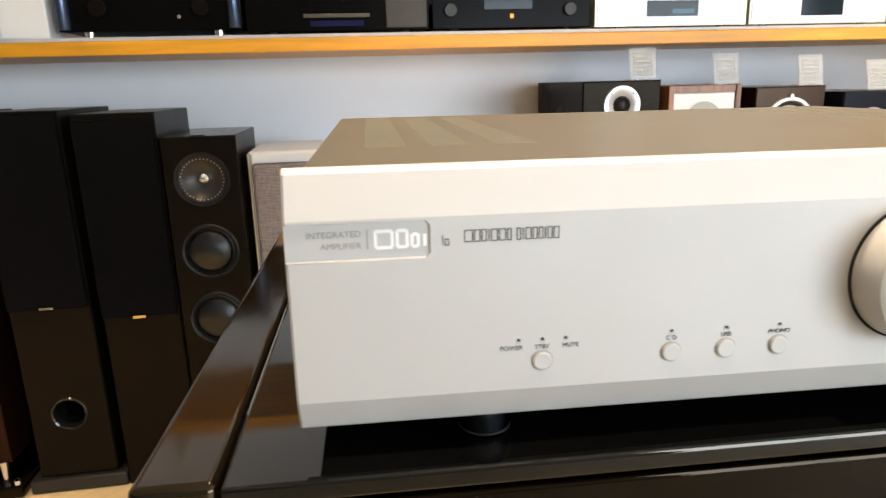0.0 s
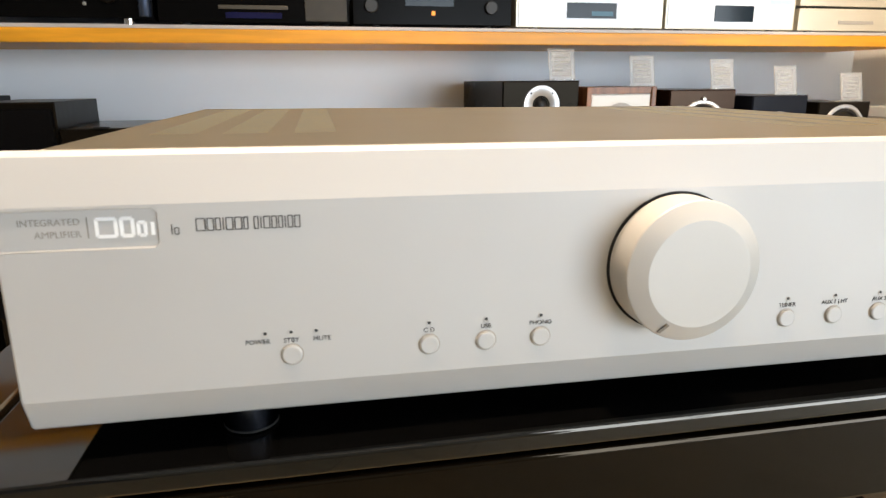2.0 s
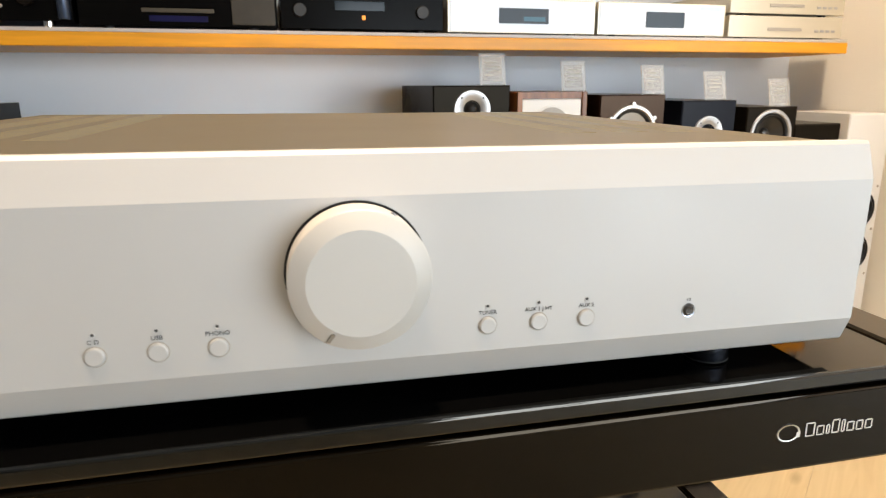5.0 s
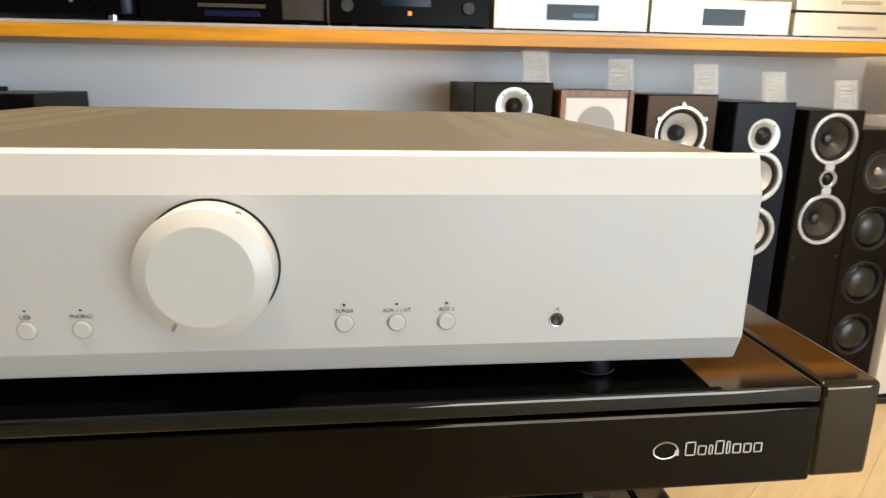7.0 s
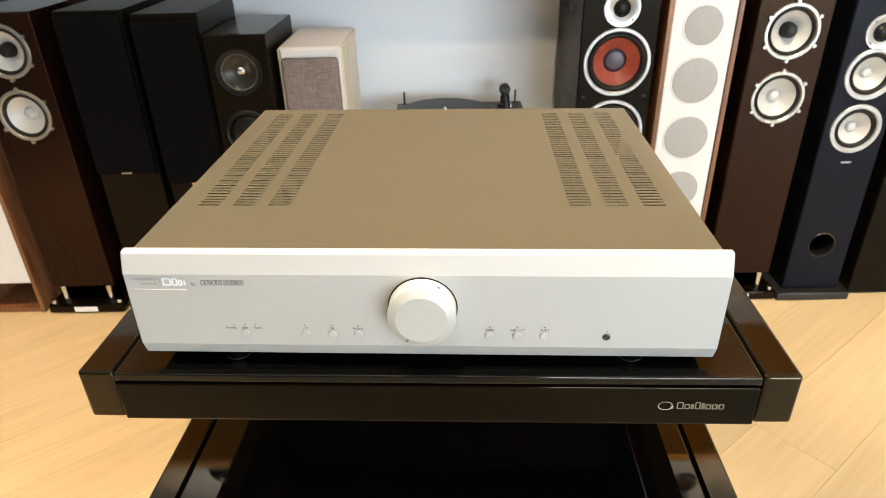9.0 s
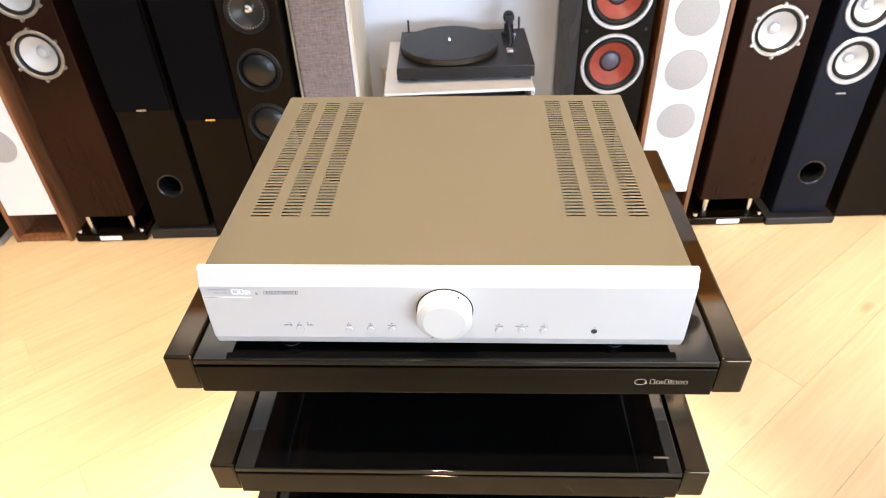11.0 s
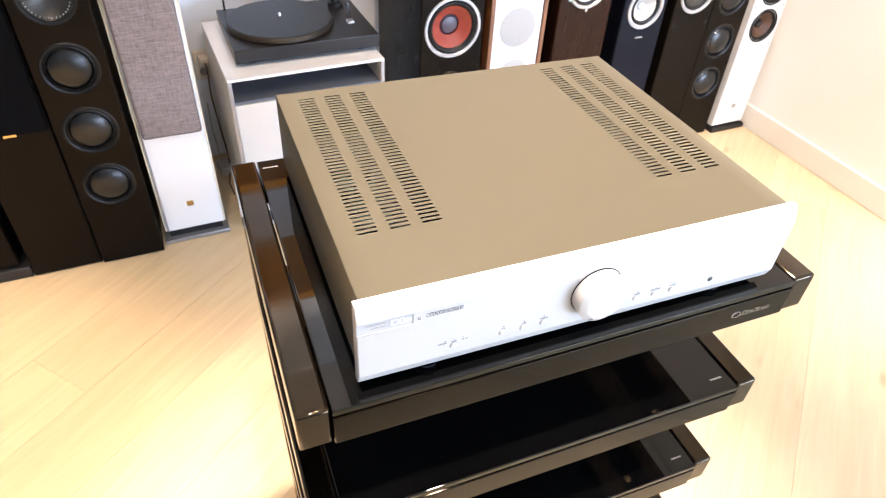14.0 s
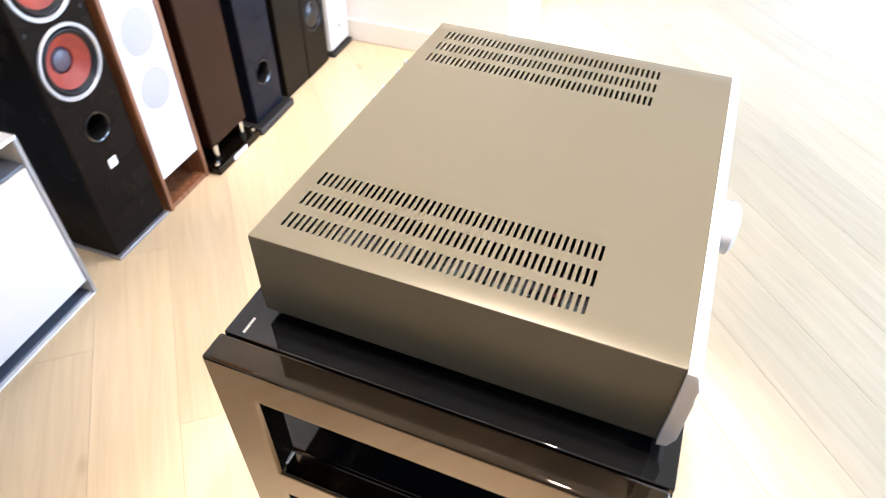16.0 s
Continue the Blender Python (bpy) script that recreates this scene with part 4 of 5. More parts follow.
def coaxial_tower(x, y, label, h, zs):
    """Black tower with a coaxial driver and three dark woofers below it."""
    sp = speaker("floor_speaker", x, y, label)
    holes = []
    z = zs[0]
    d = part("coaxial_driver", lathe([(0.047, 0.004), (0.048, -0.002), (0.055, -0.003), (0.057, 0.0004)], 44, 0, z), M["surround"], sp, "coaxial driver with a bright tweeter")
    part("cone", lathe([(0.047, 0.002), (0.036, 0.012), (0.020, 0.020), (0.012, 0.021)], 44, 0, z), M["cone_dark"], d)
    bm = bmesh.new()
    for k in range(36):
        a = 2 * math.pi * k / 36
        lathe([(0, 0.0005), (0.0013, 0.0012), (0.0016, 0.003)], 6, 0.0425 * math.cos(a), z + 0.0425 * math.sin(a), bm=bm)
    part("rim_studs", bm, M["trim"], d)
    part("tweeter", lathe([(0.012, 0.021), (0.011, 0.012), (0.006, 0.008), (0, 0.007)], 24, 0, z), M["chrome"], d, "shiny metal tweeter")
    holes.append((0, z, 0.0475, 0.05))
    for z in zs[1:]:
        w = part("woofer", lathe([(0.052, -0.001), (0.056, -0.003), (0.060, 0.0004)], 44, 0, z), M["surround"], sp, "dark woofer with a thin bright ring")
        part("ring", lathe([(0.0445, 0.001), (0.0452, -0.0012), (0.0465, 0.001)], 44, 0, z), M["foot"], w)
        part("surround", lathe([(0.052, -0.001), (0.050, 0.003), (0.0465, 0.001)], 44, 0, z), M["surround"], w)
        part("cone", lathe([(0.0445, 0.004), (0.041, 0.0005), (0.034, -0.0035), (0.022, -0.0068), (0.010, -0.0084), (0, -0.0088)], 44, 0, z), M["flat_cone"], w)
        holes.append((0, z, 0.0515, 0.05))
    part("body", cabinet(0.150, 0.29, h, 0.002, holes), M["vinyl_black"], sp, "black vinyl cabinet")
    # added skin on the cabinet top, tinted to carry the shelf's warm reflection
    part("top_panel", box(-0.0735, 0.0735, 0.004, 0.288, h + 0.0001, h + 0.0012, 0.0004), M["top_sheen"], sp, "thin added top panel with a warm sheen")
    return sp


sp = coaxial_tower(-0.555, 1.236, "black tower with a coaxial driver and dark woofers", 0.774, (0.687, 0.535, 0.386, 0.237))
part("top_trim", box(-0.014, 0.014, -0.003, 0.010, 0.7741, 0.7776, 0.001), M["inside"], sp)

sp = speaker("floor_speaker", -0.381, 1.280, "white loudspeaker with a grey woven cloth grille")
part("body", cabinet(0.150, 0.27, 0.735, 0.030, [], 0.006), M["white_lac"], sp, "white lacquered cabinet")
for s in (-1, 1):
    part("side_cheek", box(*sorted((s * 0.0752, s * 0.0800)), 0.008, 0.27, 0.030, 0.731, 0.001), M["birch"], sp, "pale birch side")
g = part("grille", box(-0.0700, 0.0700, -0.012, -0.0003, 0.325, 0.712, 0.009, seg=3), M["cloth"], sp, "grey woven cloth grille")
part("badge", box(-0.0085, 0.0085, -0.0016, -0.0002, 0.106, 0.121), M["gold"], sp, "small square bronze badge")
plinth(sp, 0.172, 0.30, -0.012, 0.012, M["steel_grey"], "grey metal plinth", 0.002)
# dark block fills the space over the plinth in place of its shade
part("base_gap", box(-0.070, 0.070, 0.006, 0.26, 0.0121, 0.0299), M["inside"], sp)


# ---- cabinet with the turntable ----
cab = thing("sideboard_cube", at_wall(-0.015, 1.279, 0, 1.2), "white cube cabinet with grey metal edges and an open slot", "cabinet")
CW, CD, CH = 0.211, 0.40, 0.476
part("top_board", box(-CW, CW, -0.0045, CD, CH - 0.008, CH, 0.002), M["white_lac"], cab, "white top board")
for s in (-1, 1):
    part("side_board", box(*sorted((s * CW, s * (CW - 0.010))), 0.0, CD, 0.006, CH - 0.0081, 0.0015), M["pearl"], cab, "white lacquered side")
    part("edge_strip", box(*sorted((s * CW, s * (CW - 0.010))), -0.0042, -0.0002, 0.006, CH - 0.0081, 0.001), M["steel_grey"], cab, "grey metal front edge")
part("bottom_board", box(-CW, CW, -0.001, CD, 0.0005, 0.0059, 0.001), M["white_lac"], cab)
part("back_board", box(-CW + 0.0101, CW - 0.0101, CD - 0.012, CD - 0.002, 0.006, CH - 0.0082), M["slate"], cab)
part("slot_floor", box(-CW + 0.0101, CW - 0.0101, 0.004, CD - 0.0122, 0.402, 0.408), M["slate"], cab, "dark slate lining of the open slot")
part("slot_lining", box(-CW + 0.0102, -CW + 0.0112, 0.004, CD - 0.0123, 0.4081, CH - 0.0083), M["slate"], cab)
part("door", box(-CW + 0.0110, CW - 0.0110, 0.0, 0.016, 0.052, 0.400, 0.0012), M["pearl"], cab, "plain white drop-down door")
part("recess_floor", box(-CW + 0.0101, CW - 0.0101, 0.010, CD - 0.0122, 0.0060, 0.012), M["slate"], cab, "dark slate recess under the door")
part("recess_back", box(-CW + 0.0101, CW - 0.0101, 0.05, 0.06, 0.0121, 0.052), M["slate"], cab)

tt = thing("turntable", at_wall(0.003, 1.331, CH), "black turntable with a felt-covered platter and slim arm", "turntable")
part("plinth", box(-0.195, 0.195, 0.0, 0.300, 0.012, 0.047, 0.002), M["tt_black"], tt, "satin black plinth")
for sx in (-0.15, 0.15):
    for sy in (0.04, 0.26):
        part("foot", lathe([(0, 0.0), (0.017, 0.0), (0.018, 0.003), (0.015, 0.0121), (0, 0.0121)], 24, sx, sy, axis="z"), M["rubber"], tt)
PXY = (-0.044, 0.147)
pt = part("platter", lathe([(0, 0.050), (0.1435, 0.050), (0.1445, 0.051), (0.1445, 0.062), (0.143, 0.0635), (0, 0.0635)], 72, *PXY, axis="z"), M["bronze_dark"], tt, "dark bronze metal platter")
part("felt_mat", lathe([(0.1415, 0.0636), (0.1415, 0.0650), (0.141, 0.0653), (0, 0.0653)], 64, *PXY, axis="z"), M["felt"], pt, "smooth black mat")
part("spindle", lathe([(0.0048, 0.0654), (0.0044, 0.076), (0.003, 0.0785), (0, 0.0790)], 16, *PXY, axis="z"), M["chrome"], pt, "silver spindle")


def tube(points, r, mat, parent, name, label=""):
    cu = bpy.data.curves.new(name, "CURVE")
    cu.dimensions, cu.bevel_depth, cu.bevel_resolution = "3D", r, 3
    s = cu.splines.new("POLY")
    s.points.add(len(points) - 1)
    for q, c in zip(s.points, points):
        q.co = (*c, 1)
    tmp = bpy.data.objects.new(name, cu)
    me = bpy.data.meshes.new_from_object(tmp)
    bpy.data.objects.remove(tmp)
    me.materials.append(mat)
    me.shade_smooth()
    ob = new(name, me)
    ob.parent = parent
    if label:
        tagged(ob, label=label)
    return ob


arm = part("arm_base", lathe([(0, 0.047), (0.022, 0.047), (0.022, 0.057), (0.014, 0.059), (0.014, 0.080), (0.010, 0.084), (0, 0.084)], 28, 0.140, 0.245, axis="z"), M["matt_black"], tt, "black arm base")
tube([(0.140, 0.245, 0.088), (0.139, 0.17, 0.087), (0.136, 0.085, 0.082), (0.128, 0.052, 0.078)], 0.0040, M["matt_black"], arm, "tone_arm", "slim black tone arm")
part("head_shell", box(0.118, 0.136, 0.034, 0.058, 0.070, 0.077, 0.002), M["trim"], arm, "silver head shell")
bm = lathe([(0, 0.0), (0.016, 0.0), (0.017, 0.003), (0.017, 0.022), (0.014, 0.025), (0, 0.025)], 28, 0.142, 0.092)
for v in bm.verts:
    v.co.y += 0.262
part("counterweight", bm, M["matt_black"], arm, "round black counterweight")
part("bearing_yoke", box(0.130, 0.152, 0.236, 0.254, 0.076, 0.104, 0.003), M["matt_black"], arm)
part("arm_clip", box(0.144, 0.150, 0.130, 0.136, 0.0471, 0.090, 0.001), M["foot"], tt, "dark metal arm clip")
for sx in (-0.172, 0.176):
    part("hinge_pin", lathe([(0.003, 0.0471), (0.003, 0.086), (0, 0.087)], 12, sx, 0.290, axis="z"), M["matt_black"], tt, "thin upright lid hinge pin")

# wall outlet, cable and mains adapter beside the cabinet
out = thing("wall_outlet", pose(-0.267, 1.711, 0.329, 0, 0, ROOM), "beige plastic double wall outlet", "wall outlet")
part("plate", box(-0.026, 0.026, -0.010, -0.0002, -0.048, 0.048, 0.004), M["plastic"], out)
for z in (-0.021, 0.021):
    w = part("socket", lathe([(0.0135, -0.0103), (0.016, -0.0112), (0.017, -0.0098)], 28, 0.0, z), M["plastic"], out)
    part("socket_well", lathe([(0, -0.0101), (0.0135, -0.0101)], 24, 0.0, z), M["grey_print"], w)
cb = thing("mains_cable", pose(0, 0, 0), "brown mains cable hanging from the wall outlet", "cable")
tube([(-0.262, 1.680, 0.35), (-0.258, 1.655, 0.34), (-0.262, 1.645, 0.25), (-0.254, 1.64, 0.13), (-0.246, 1.61, 0.05), (-0.252, 1.58, 0.012), (-0.262, 1.52, 0.006), (-0.255, 1.45, 0.006)], 0.0026, M["cable"], cb, "cord")
part("plug", box(-0.278, -0.248, 1.670, 1.699, 0.336, 0.366, 0.006), M["plastic"], cb, "beige mains plug")
ad = thing("mains_adapter", pose(-0.262, 1.605, 0, 0, 0, 12), "pale grey mains adapter lying on the floor", "adapter")
part("housing", box(-0.022, 0.022, -0.034, 0.034, 0.0005, 0.030, 0.005), M["adapter"], ad)
tube([(0.0, -0.034, 0.014), (0.004, -0.06, 0.008), (0.016, -0.09, 0.0035), (0.010, -0.14, 0.0035), (-0.004, -0.17, 0.0035)], 0.0022, M["adapter"], ad, "lead")
tube([(0.0, 0.034, 0.014), (-0.002, 0.050, 0.02), (0.0, 0.055, 0.06), (-0.006, 0.058, 0.13), (-0.004, 0.060, 0.22)], 0.0022, M["adapter"], ad, "lead")


# right of the turntable
sp = speaker("floor_speaker", 0.408, 1.322, "black loudspeaker with two red-brown woofers and silver trim")
holes = [tweeter(sp, 0, 0.805, 0.044, M["trim"], "silver tweeter plate"), driver(sp, 0, 0.678, 0.083, M["trim"], M["cone_red"], M["cap_blue"], 0.12, "red-brown woofer in a silver ring", inner=0.79, cap=0.50), driver(sp, 0, 0.502, 0.083, M["trim"], M["cone_red"], M["cap_blue"], 0.12, "red-brown woofer in a silver ring", inner=0.79, cap=0.50), port(sp, 0, 0.341, 0.032, M["rim_gloss"])]
part("body", cabinet(0.186, 0.345, 0.859, 0.012, holes), M["gloss_black"], sp, "gloss black cabinet")
for s in (-1, 1):
    part("grille_socket", lathe([(0, -0.0012), (0.004, -0.0012), (0.005, 0.0004)], 16, s * 0.076, 0.594), M["surround"], sp)
part("badge", box(-0.0125, 0.0125, -0.0018, -0.0002, 0.230, 0.255), M["white_print"], sp, "small pale square badge")
plinth(sp, 0.196, 0.355, -0.008, 0.011, M["steel_grey"], "grey metal plinth", 0.002)
card(0.464, 1.334, 0.9005)

white_walnut(0.614, 1.322, "white loudspeaker with round grilles and walnut sides")
card(0.681, 1.345, 0.8840)
rosewood_tower(0.829, 1.311, "dark rosewood loudspeaker with two silver drivers")
card(0.906, 1.350, 0.8757)

sp = speaker("floor_speaker", 1.053, 1.316, "graphite black loudspeaker with white-ringed drivers on a plinth")
holes = [tweeter(sp, 0, 0.740, 0.042, M["trim"], "silver tweeter plate", 0.014), driver(sp, 0, 0.641, 0.064, M["trim"], M["cone_silver"], M["cone_silver"], 0.20, "silver woofer in a broad pale ring", inner=0.78), driver(sp, 0, 0.503, 0.064, M["trim"], M["cone_silver"], M["cone_silver"], 0.20, "silver woofer in a broad pale ring", inner=0.78), port(sp, 0, 0.167, 0.035, M["rim_gloss"])]
part("body", cabinet(0.158, 0.30, 0.820, 0.026, holes), M["blue_black"], sp, "graphite black cabinet")
part("logo_plate", box(-0.013, 0.013, -0.0012, -0.0002, 0.411, 0.415), M["trim"], sp, "tiny silver logo plate")
plinth(sp, 0.205, 0.34, -0.026, 0.0255, M["matt_black"], "black plinth")
card(1.092, 1.350, 0.8590)

sp = speaker("floor_speaker", 1.258, 1.330, "dark loudspeaker with joined pale rings round two woofers")
holes = [driver(sp, 0, 0.732, 0.064, M["trim"], M["cone_dark"], M["cone_dark"], 0.16, "dark woofer in a pale ring"), tweeter(sp, 0, 0.633, 0.024, M["trim"], "small tweeter between the rings", 0.010), driver(sp, 0, 0.529, 0.066, M["trim"], M["cone_dark"], M["cone_dark"], 0.16, "dark woofer in a pale ring")]
part("body", cabinet(0.156, 0.30, 0.802, 0.002, holes), M["vinyl_black"], sp, "dark vinyl cabinet")
for s in (-1, 1):
    part("grille_socket", lathe([(0, -0.0012), (0.004, -0.0012), (0.005, 0.0004)], 16, s * 0.062, 0.43), M["surround"], sp)
for za, zb in ((0.594, 0.610), (0.656, 0.669)):
    part("ring_bridge", box(-0.013, 0.013, -0.0035, -0.0003, za, zb, 0.001), M["trim"], sp, "pale bridge joining the rings")
card(1.290, 1.345, 0.8402)

coaxial_tower(1.413, 1.333, "black tower with a coaxial driver and dark woofers beside the corner", 0.755, (0.650, 0.502, 0.356, 0.209))

sp = speaker("floor_speaker", 1.590, 1.335, "white loudspeaker with brown woofers next to the partition")
holes = [driver(sp, 0, 0.516, 0.056, M["matt_black"], M["cone_brown"], M["cone_dark"], 0.08, "brown woofer"), driver(sp, 0, 0.392, 0.056, M["matt_black"], M["cone_brown"], M["cone_dark"], 0.08, "brown woofer")]
part("body", cabinet(0.142, 0.27, 0.780, 0.024, holes), M["white_lac"], sp, "white lacquered cabinet")
for sx in (-0.058, 0.058):
    for sz in (0.457, 0.325, 0.58):
        part("grille_socket", lathe([(0, -0.0010), (0.003, -0.0010), (0.004, 0.0004)], 12, sx, sz), M["grey_print"], sp)
part("badge", box(-0.0085, 0.0085, -0.0016, -0.0002, 0.089, 0.104), M["grey_print"], sp, "small dark square badge")
plinth(sp, 0.150, 0.29, -0.010, 0.018, M["matt_black"], "black plinth", 0.002)


# ---- units on the shelf ----
def unit(x, w, h, mat, label, z=SHELF_Z, y=1.424, feet=0.008, foot_mat="chrome"):
    u = thing("hifi_unit", at_wall(x, y + 0.0384 * x, z) @ Matrix.Scale(1.09, 4), label, "hi-fi unit", "hi-fi units on the shelf")
    part("body", box(-w / 2, w / 2, 0.004, 0.26, feet, feet + h, 0.002), mat, u)
    part("front_panel", box(-w / 2 - 0.001, w / 2 + 0.001, -0.004, 0.0039, feet - 0.001, feet + h + 0.001, 0.0015), mat, u)
    for s in (-1, 1):
        part("foot", lathe([(0, 0.0), (0.010, 0.0), (0.011, feet - 0.0002)], 20, s * (w / 2 - 0.05), 0.02, axis="z"), M[foot_mat], u)
    return u


wb = thing("white_box", at_wall(-0.925, 1.375, SHELF_Z), "small white box standing at the edge of the shelf", "box")
part("body", box(-0.050, 0.050, 0.0, 0.10, 0.0005, 0.12, 0.004), M["white_mat"], wb)
part("lid", box(-0.052, 0.052, -0.002, 0.102, 0.1201, 0.135, 0.003), M["white_mat"], wb)

u = unit(-0.663, 0.358, 0.165, M["unit_black"], "gloss black amplifier on polished metal feet", feet=0.014)
for s in (-0.1, 0.1):
    part("dial", lathe([(0, -0.016), (0.016, -0.016), (0.018, -0.014), (0.018, -0.0041)], 28, s, 0.058), M["gloss_black"], u)
for s in (-1, 1):
    # rounded metal edges; the blue they reflect is put into the steel's colour
    part("corner_pillar", lathe([(0, 0.016), (0.011, 0.016), (0.012, 0.018), (0.012, 0.176), (0.011, 0.178), (0, 0.178)], 24, s * 0.166, -0.010, axis="z"), M["steel_blue_reflection"], u, "steel corner pillar coloured with its blue reflection")
part("lamp", lathe([(0, -0.0055), (0.003, -0.005), (0.004, -0.0041)], 14, 0.055, 0.040), M["gold_trim"], u, "small warm indicator")
u = unit(-0.247, 0.384, 0.130, M["unit_black"], "gloss black disc player with a dim blue display", foot_mat="rubber")
part("display", box(-0.062, 0.052, -0.0055, -0.0041, 0.016, 0.028, 0.0006), M["indigo"], u, "dim indigo display strip")
part("tray", box(-0.075, 0.065, -0.0060, -0.0041, 0.034, 0.042, 0.001), M["bronze"], u, "bronze disc tray")
part("side_plate", box(0.10, 0.188, -0.0052, -0.0041, 0.012, 0.080, 0.001), M["bronze_dark"], u, "dark bronze end plate")
u = unit(0.167, 0.357, 0.080, M["unit_black"], "black tuner with a small orange lamp", foot_mat="rubber")
part("lamp", box(-0.006, 0.002, -0.0052, -0.0041, 0.0275, 0.0365, 0.0006), M["amber"], u, "small orange lamp")
part("display", box(-0.065, 0.045, -0.0052, -0.0041, 0.046, 0.066, 0.0006), M["display"], u, "dark display window")
for s in (-0.14, 0.13):
    part("dial", lathe([(0, -0.014), (0.013, -0.014), (0.0145, -0.012), (0.0145, -0.0041)], 24, s, 0.045), M["matt_black"], u)
u = unit(0.576, 0.369, 0.075, M["cream_metal"], "silver disc player with a dark display window", feet=0.006, foot_mat="rubber")
part("fascia", box(-0.180, 0.180, -0.0055, -0.0041, 0.008, 0.078, 0.001), M["cool_silver"], u, "pale silver fascia")
d = part("display", box(-0.062, 0.063, -0.0068, -0.0056, 0.0265, 0.0605, 0.0006), M["display"], u, "dark display window")
# the blue reflection in the window is drawn as a weakly glowing patch
part("digits", box(0.0, 0.054, -0.0072, -0.0069, 0.032, 0.042), M["blue_reflection"], d, "faint blue glow standing in for a reflection")
u = unit(0.982, 0.358, 0.075, M["cream_metal"], "pale silver amplifier with a dark display window", feet=0.006, foot_mat="rubber")
part("fascia", box(-0.175, 0.175, -0.0055, -0.0041, 0.008, 0.078, 0.001), M["cool_silver"], u, "pale silver fascia")
part("display", box(-0.049, 0.060, -0.0068, -0.0056, 0.0235, 0.061, 0.0006), M["display"], u, "dark display window")
part("sticker", box(0.105, 0.168, -0.0062, -0.0056, 0.066, 0.076), M["sticker_blue"], u, "pale blue sticker")
for k in range(2):
    u = unit(1.388, 0.357, 0.052, M["cream_metal"], "champagne-coloured hi-fi separate stacked in a pair", z=SHELF_Z + k * 0.0646, feet=0.006, foot_mat="rubber")
    part("tray", box(-0.060, 0.048, -0.0056, -0.0041, 0.022, 0.030, 0.0008), M["grey_print"], u, "narrow dark slot")
    for j in range(4):
        part("key", box(0.09 + j * 0.018, 0.102 + j * 0.018, -0.0056, -0.0041, 0.020, 0.026, 0.0005), M["trim"], u)

# upper shelves: separates, a globe loudspeaker and a small white loudspeaker
u = unit(-0.930, 0.357, 0.075, M["cream_metal"], "pale silver hi-fi separate on the upper shelf", z=UPPER_Z, feet=0.006, foot_mat="rubber")
part("fascia", box(-0.175, 0.175, -0.0055, -0.0041, 0.008, 0.078, 0.001), M["cool_silver"], u, "pale silver fascia")
u = unit(0.985, 0.357, 0.110, M["cream_metal"], "champagne amplifier with a large dark dial on the upper shelf", z=UPPER_Z, feet=0.006, foot_mat="rubber")
part("dial", lathe([(0, -0.014), (0.030, -0.014), (0.033, -0.012), (0.033, -0.0041)], 36, 0.0, 0.062), M["matt_black"], u, "large dark dial")
u = unit(1.390, 0.357, 0.085, M["unit_black"], "black hi-fi separate on the upper shelf", z=UPPER_Z, foot_mat="rubber")
part("display", box(-0.055, 0.055, -0.0052, -0.0041, 0.040, 0.066, 0.0006), M["display"], u, "dark display window")
gl = thing("globe_speaker", at_wall(-0.965, 1.46, TOP_Z), "glossy black globe loudspeaker on the top shelf", "loudspeaker")
part("globe", lathe([(0, 0.014), (0.030, 0.018), (0.055, 0.037), (0.071, 0.066), (0.075, 0.090), (0.071, 0.114), (0.055, 0.143), (0.030, 0.162), (0, 0.166)], 40, 0, 0, axis="z"), M["rim_gloss"], gl, "glossy black globe")
part("stand_ring", lathe([(0.040, 0.0), (0.052, 0.0), (0.052, 0.012), (0.046, 0.0262), (0.040, 0.022), (0.040, 0.0)], 36, 0, 0, axis="z"), M["chrome"], gl, "chromed ring stand")
sp = thing("shelf_speaker", at_wall(0.850, 1.42, TOP_Z), "small white bookshelf loudspeaker with a brown cone", "loudspeaker")
holes = [driver(sp, 0, 0.115, 0.052, M["matt_black"], M["cone_brown"], M["cone_dark"], 0.08, "brown woofer"), tweeter(sp, 0, 0.205, 0.030, M["matt_black"], "small dark tweeter")]
part("body", cabinet(0.170, 0.22, 0.270, 0.0005, holes), M["white_lac"], sp, "white lacquered cabinet")

# potted plant by the end of the partition
pp = thing("plant_pot", pose(2.47, 0.775, 0), "round grey glazed plant pot by the partition", "plant pot")
part("pot", lathe([(0, 0.001), (0.10, 0.001), (0.125, 0.012), (0.165, 0.16), (0.185, 0.30), (0.190, 0.32), (0.180, 0.32), (0.172, 0.29), (0, 0.29)], 48, 0, 0, axis="z"), M["pot"], pp)
part("soil", lathe([(0.173, 0.2905), (0.08, 0.297), (0, 0.299)], 32, 0, 0, axis="z"), M["soil"], pp)

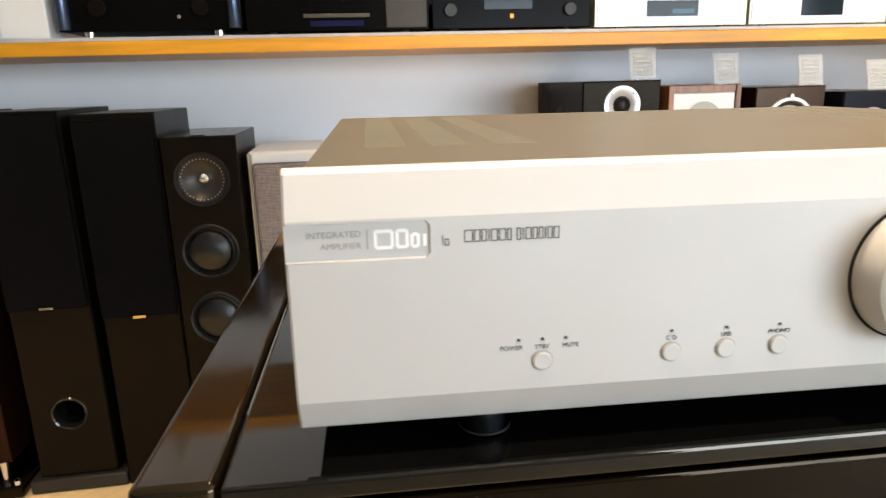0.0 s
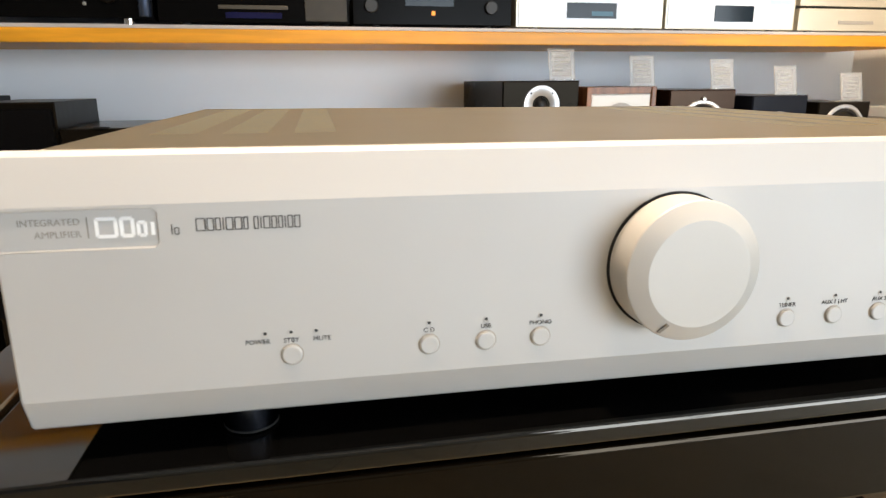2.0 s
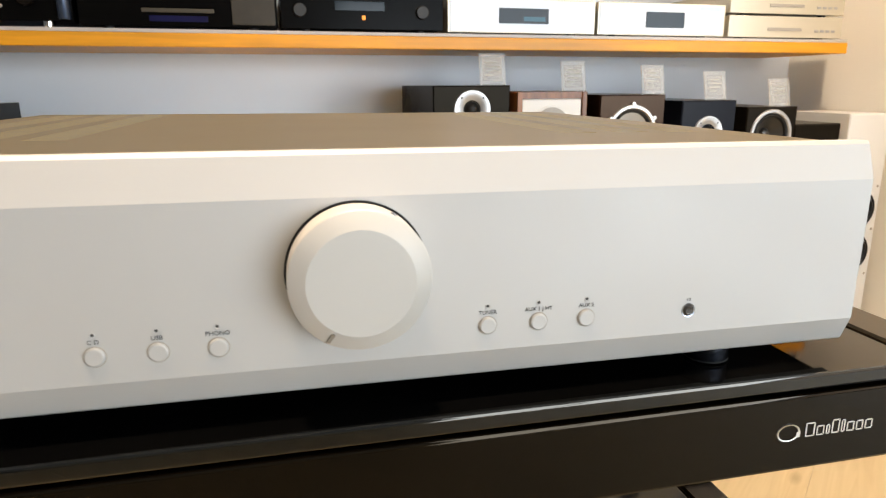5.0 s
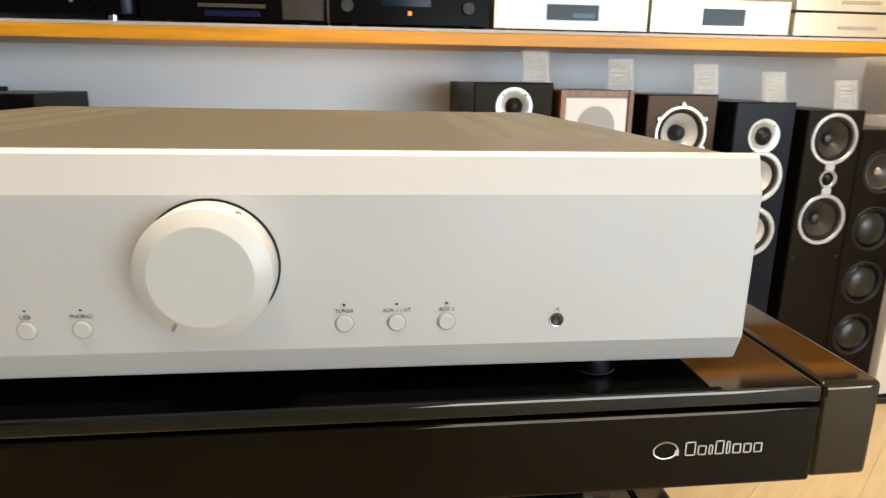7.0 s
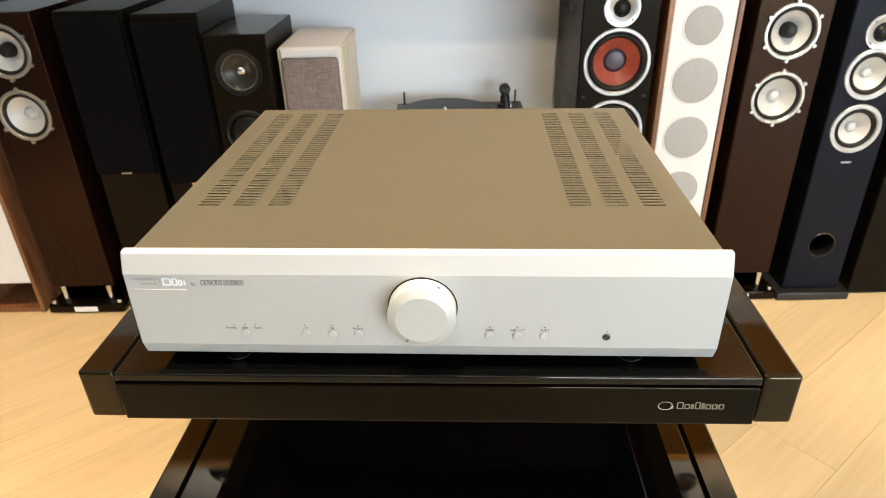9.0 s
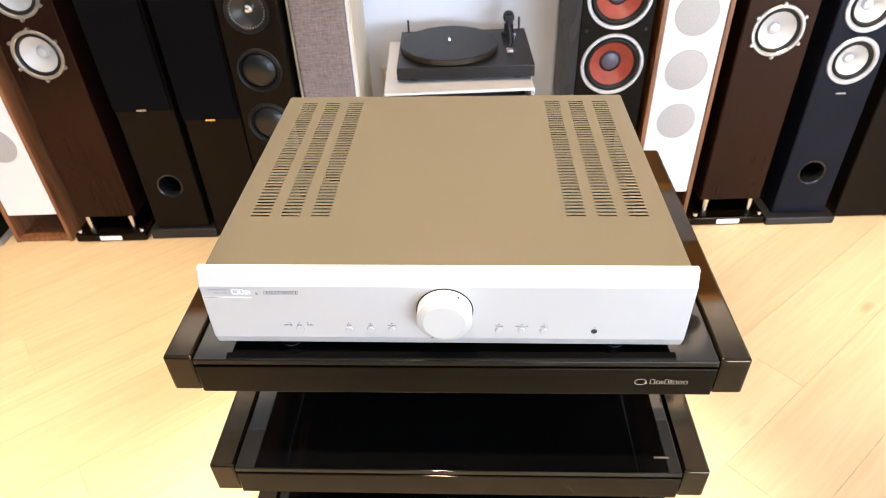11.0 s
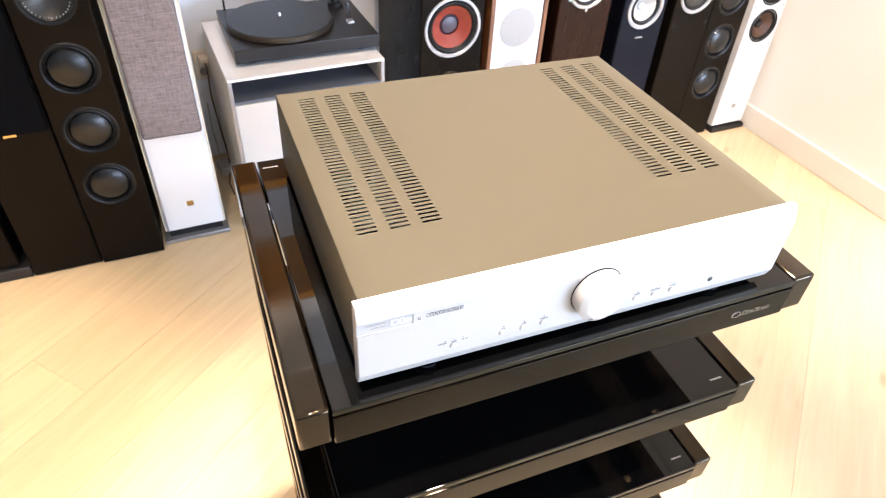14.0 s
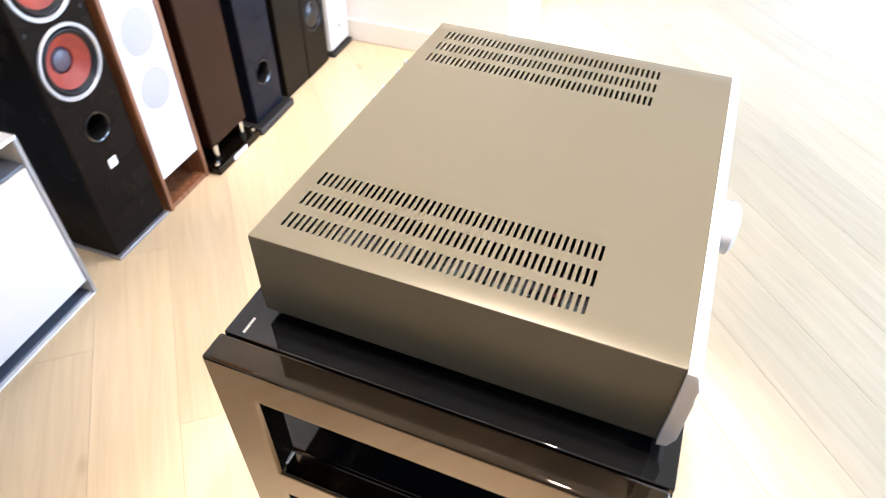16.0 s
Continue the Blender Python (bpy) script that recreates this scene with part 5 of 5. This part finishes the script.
# ---- floor of oak planks ----
floor = slab("floor", room, -4.5, 6.15, -5.15, WALL_Y + 0.1, -0.06, -0.0085, M["sub_floor"], "pale oiled oak floor of wide diagonal planks", "floor")
PW, PL, ANG = 0.182, 1.9, 41.0
plank_mesh = {}


def plank_of(length):
    key = round(length, 2)
    if key not in plank_mesh:
        bm = box(0, key - 0.0005, 0.00025, PW - 0.00025, -0.0080, 0.0)
        top = [e for e in bm.edges if all(v.co.z > -0.001 for v in e.verts)]
        bmesh.ops.bevel(bm, geom=top, offset=0.0004, segments=1, profile=0.5, affect="EDGES")
        plank_mesh[key] = mesh_of("plank", bm, OAK, smooth=False)
    return plank_mesh[key]


prng = random.Random(11)
turn = Matrix.Rotation(radians(ANG), 4, "Z")
into = room.inverted() @ turn
LIMITS = ((0, -4.40, 1), (0, 6.05, -1), (1, -5.05, 1), (1, WALL_Y, -1))


def clipped(u, v, length):
    """A plank cut off where it meets the walls; None where nothing is left."""
    m = into @ pose(u, v, 0)
    bm = box(0, length - 0.0005, 0.00025, PW - 0.00025, -0.0080, 0.0)
    for axis, limit, keep in LIMITS:
        n = Vector((0, 0, 0))
        n[axis] = keep
        p = Vector((0, 0, 0))
        p[axis] = limit
        inv = m.inverted()
        geom = bm.verts[:] + bm.edges[:] + bm.faces[:]
        bmesh.ops.bisect_plane(bm, geom=geom, plane_co=inv @ p, plane_no=inv.to_3x3() @ n, clear_inner=True)
    if len(bm.faces) < 4:
        bm.free()
        return None
    return mesh_of("plank", bm, OAK, smooth=False)


for row in range(-44, 40):
    v = row * PW + 0.122
    u0 = -10.0 + prng.random() * PL
    while u0 < 10.5:
        length = prng.choice((1.5, 1.9, 2.2))
        corners = [into @ Vector((u0 + a, v + b, 0)) for a in (0, length) for b in (0, PW)]
        inside = [all((c[ax] - lim) * keep > 0 for ax, lim, keep in LIMITS) for c in corners]
        near = [all((c[ax] - lim) * keep > -2.3 for ax, lim, keep in LIMITS) for c in corners]
        me = plank_of(length) if all(inside) else (clipped(u0, v, length) if any(near) else None)
        if me:
            ob = new("plank", me)
            ob.parent = floor
            ob.matrix_basis = into @ pose(u0, v, 0)
        u0 += length
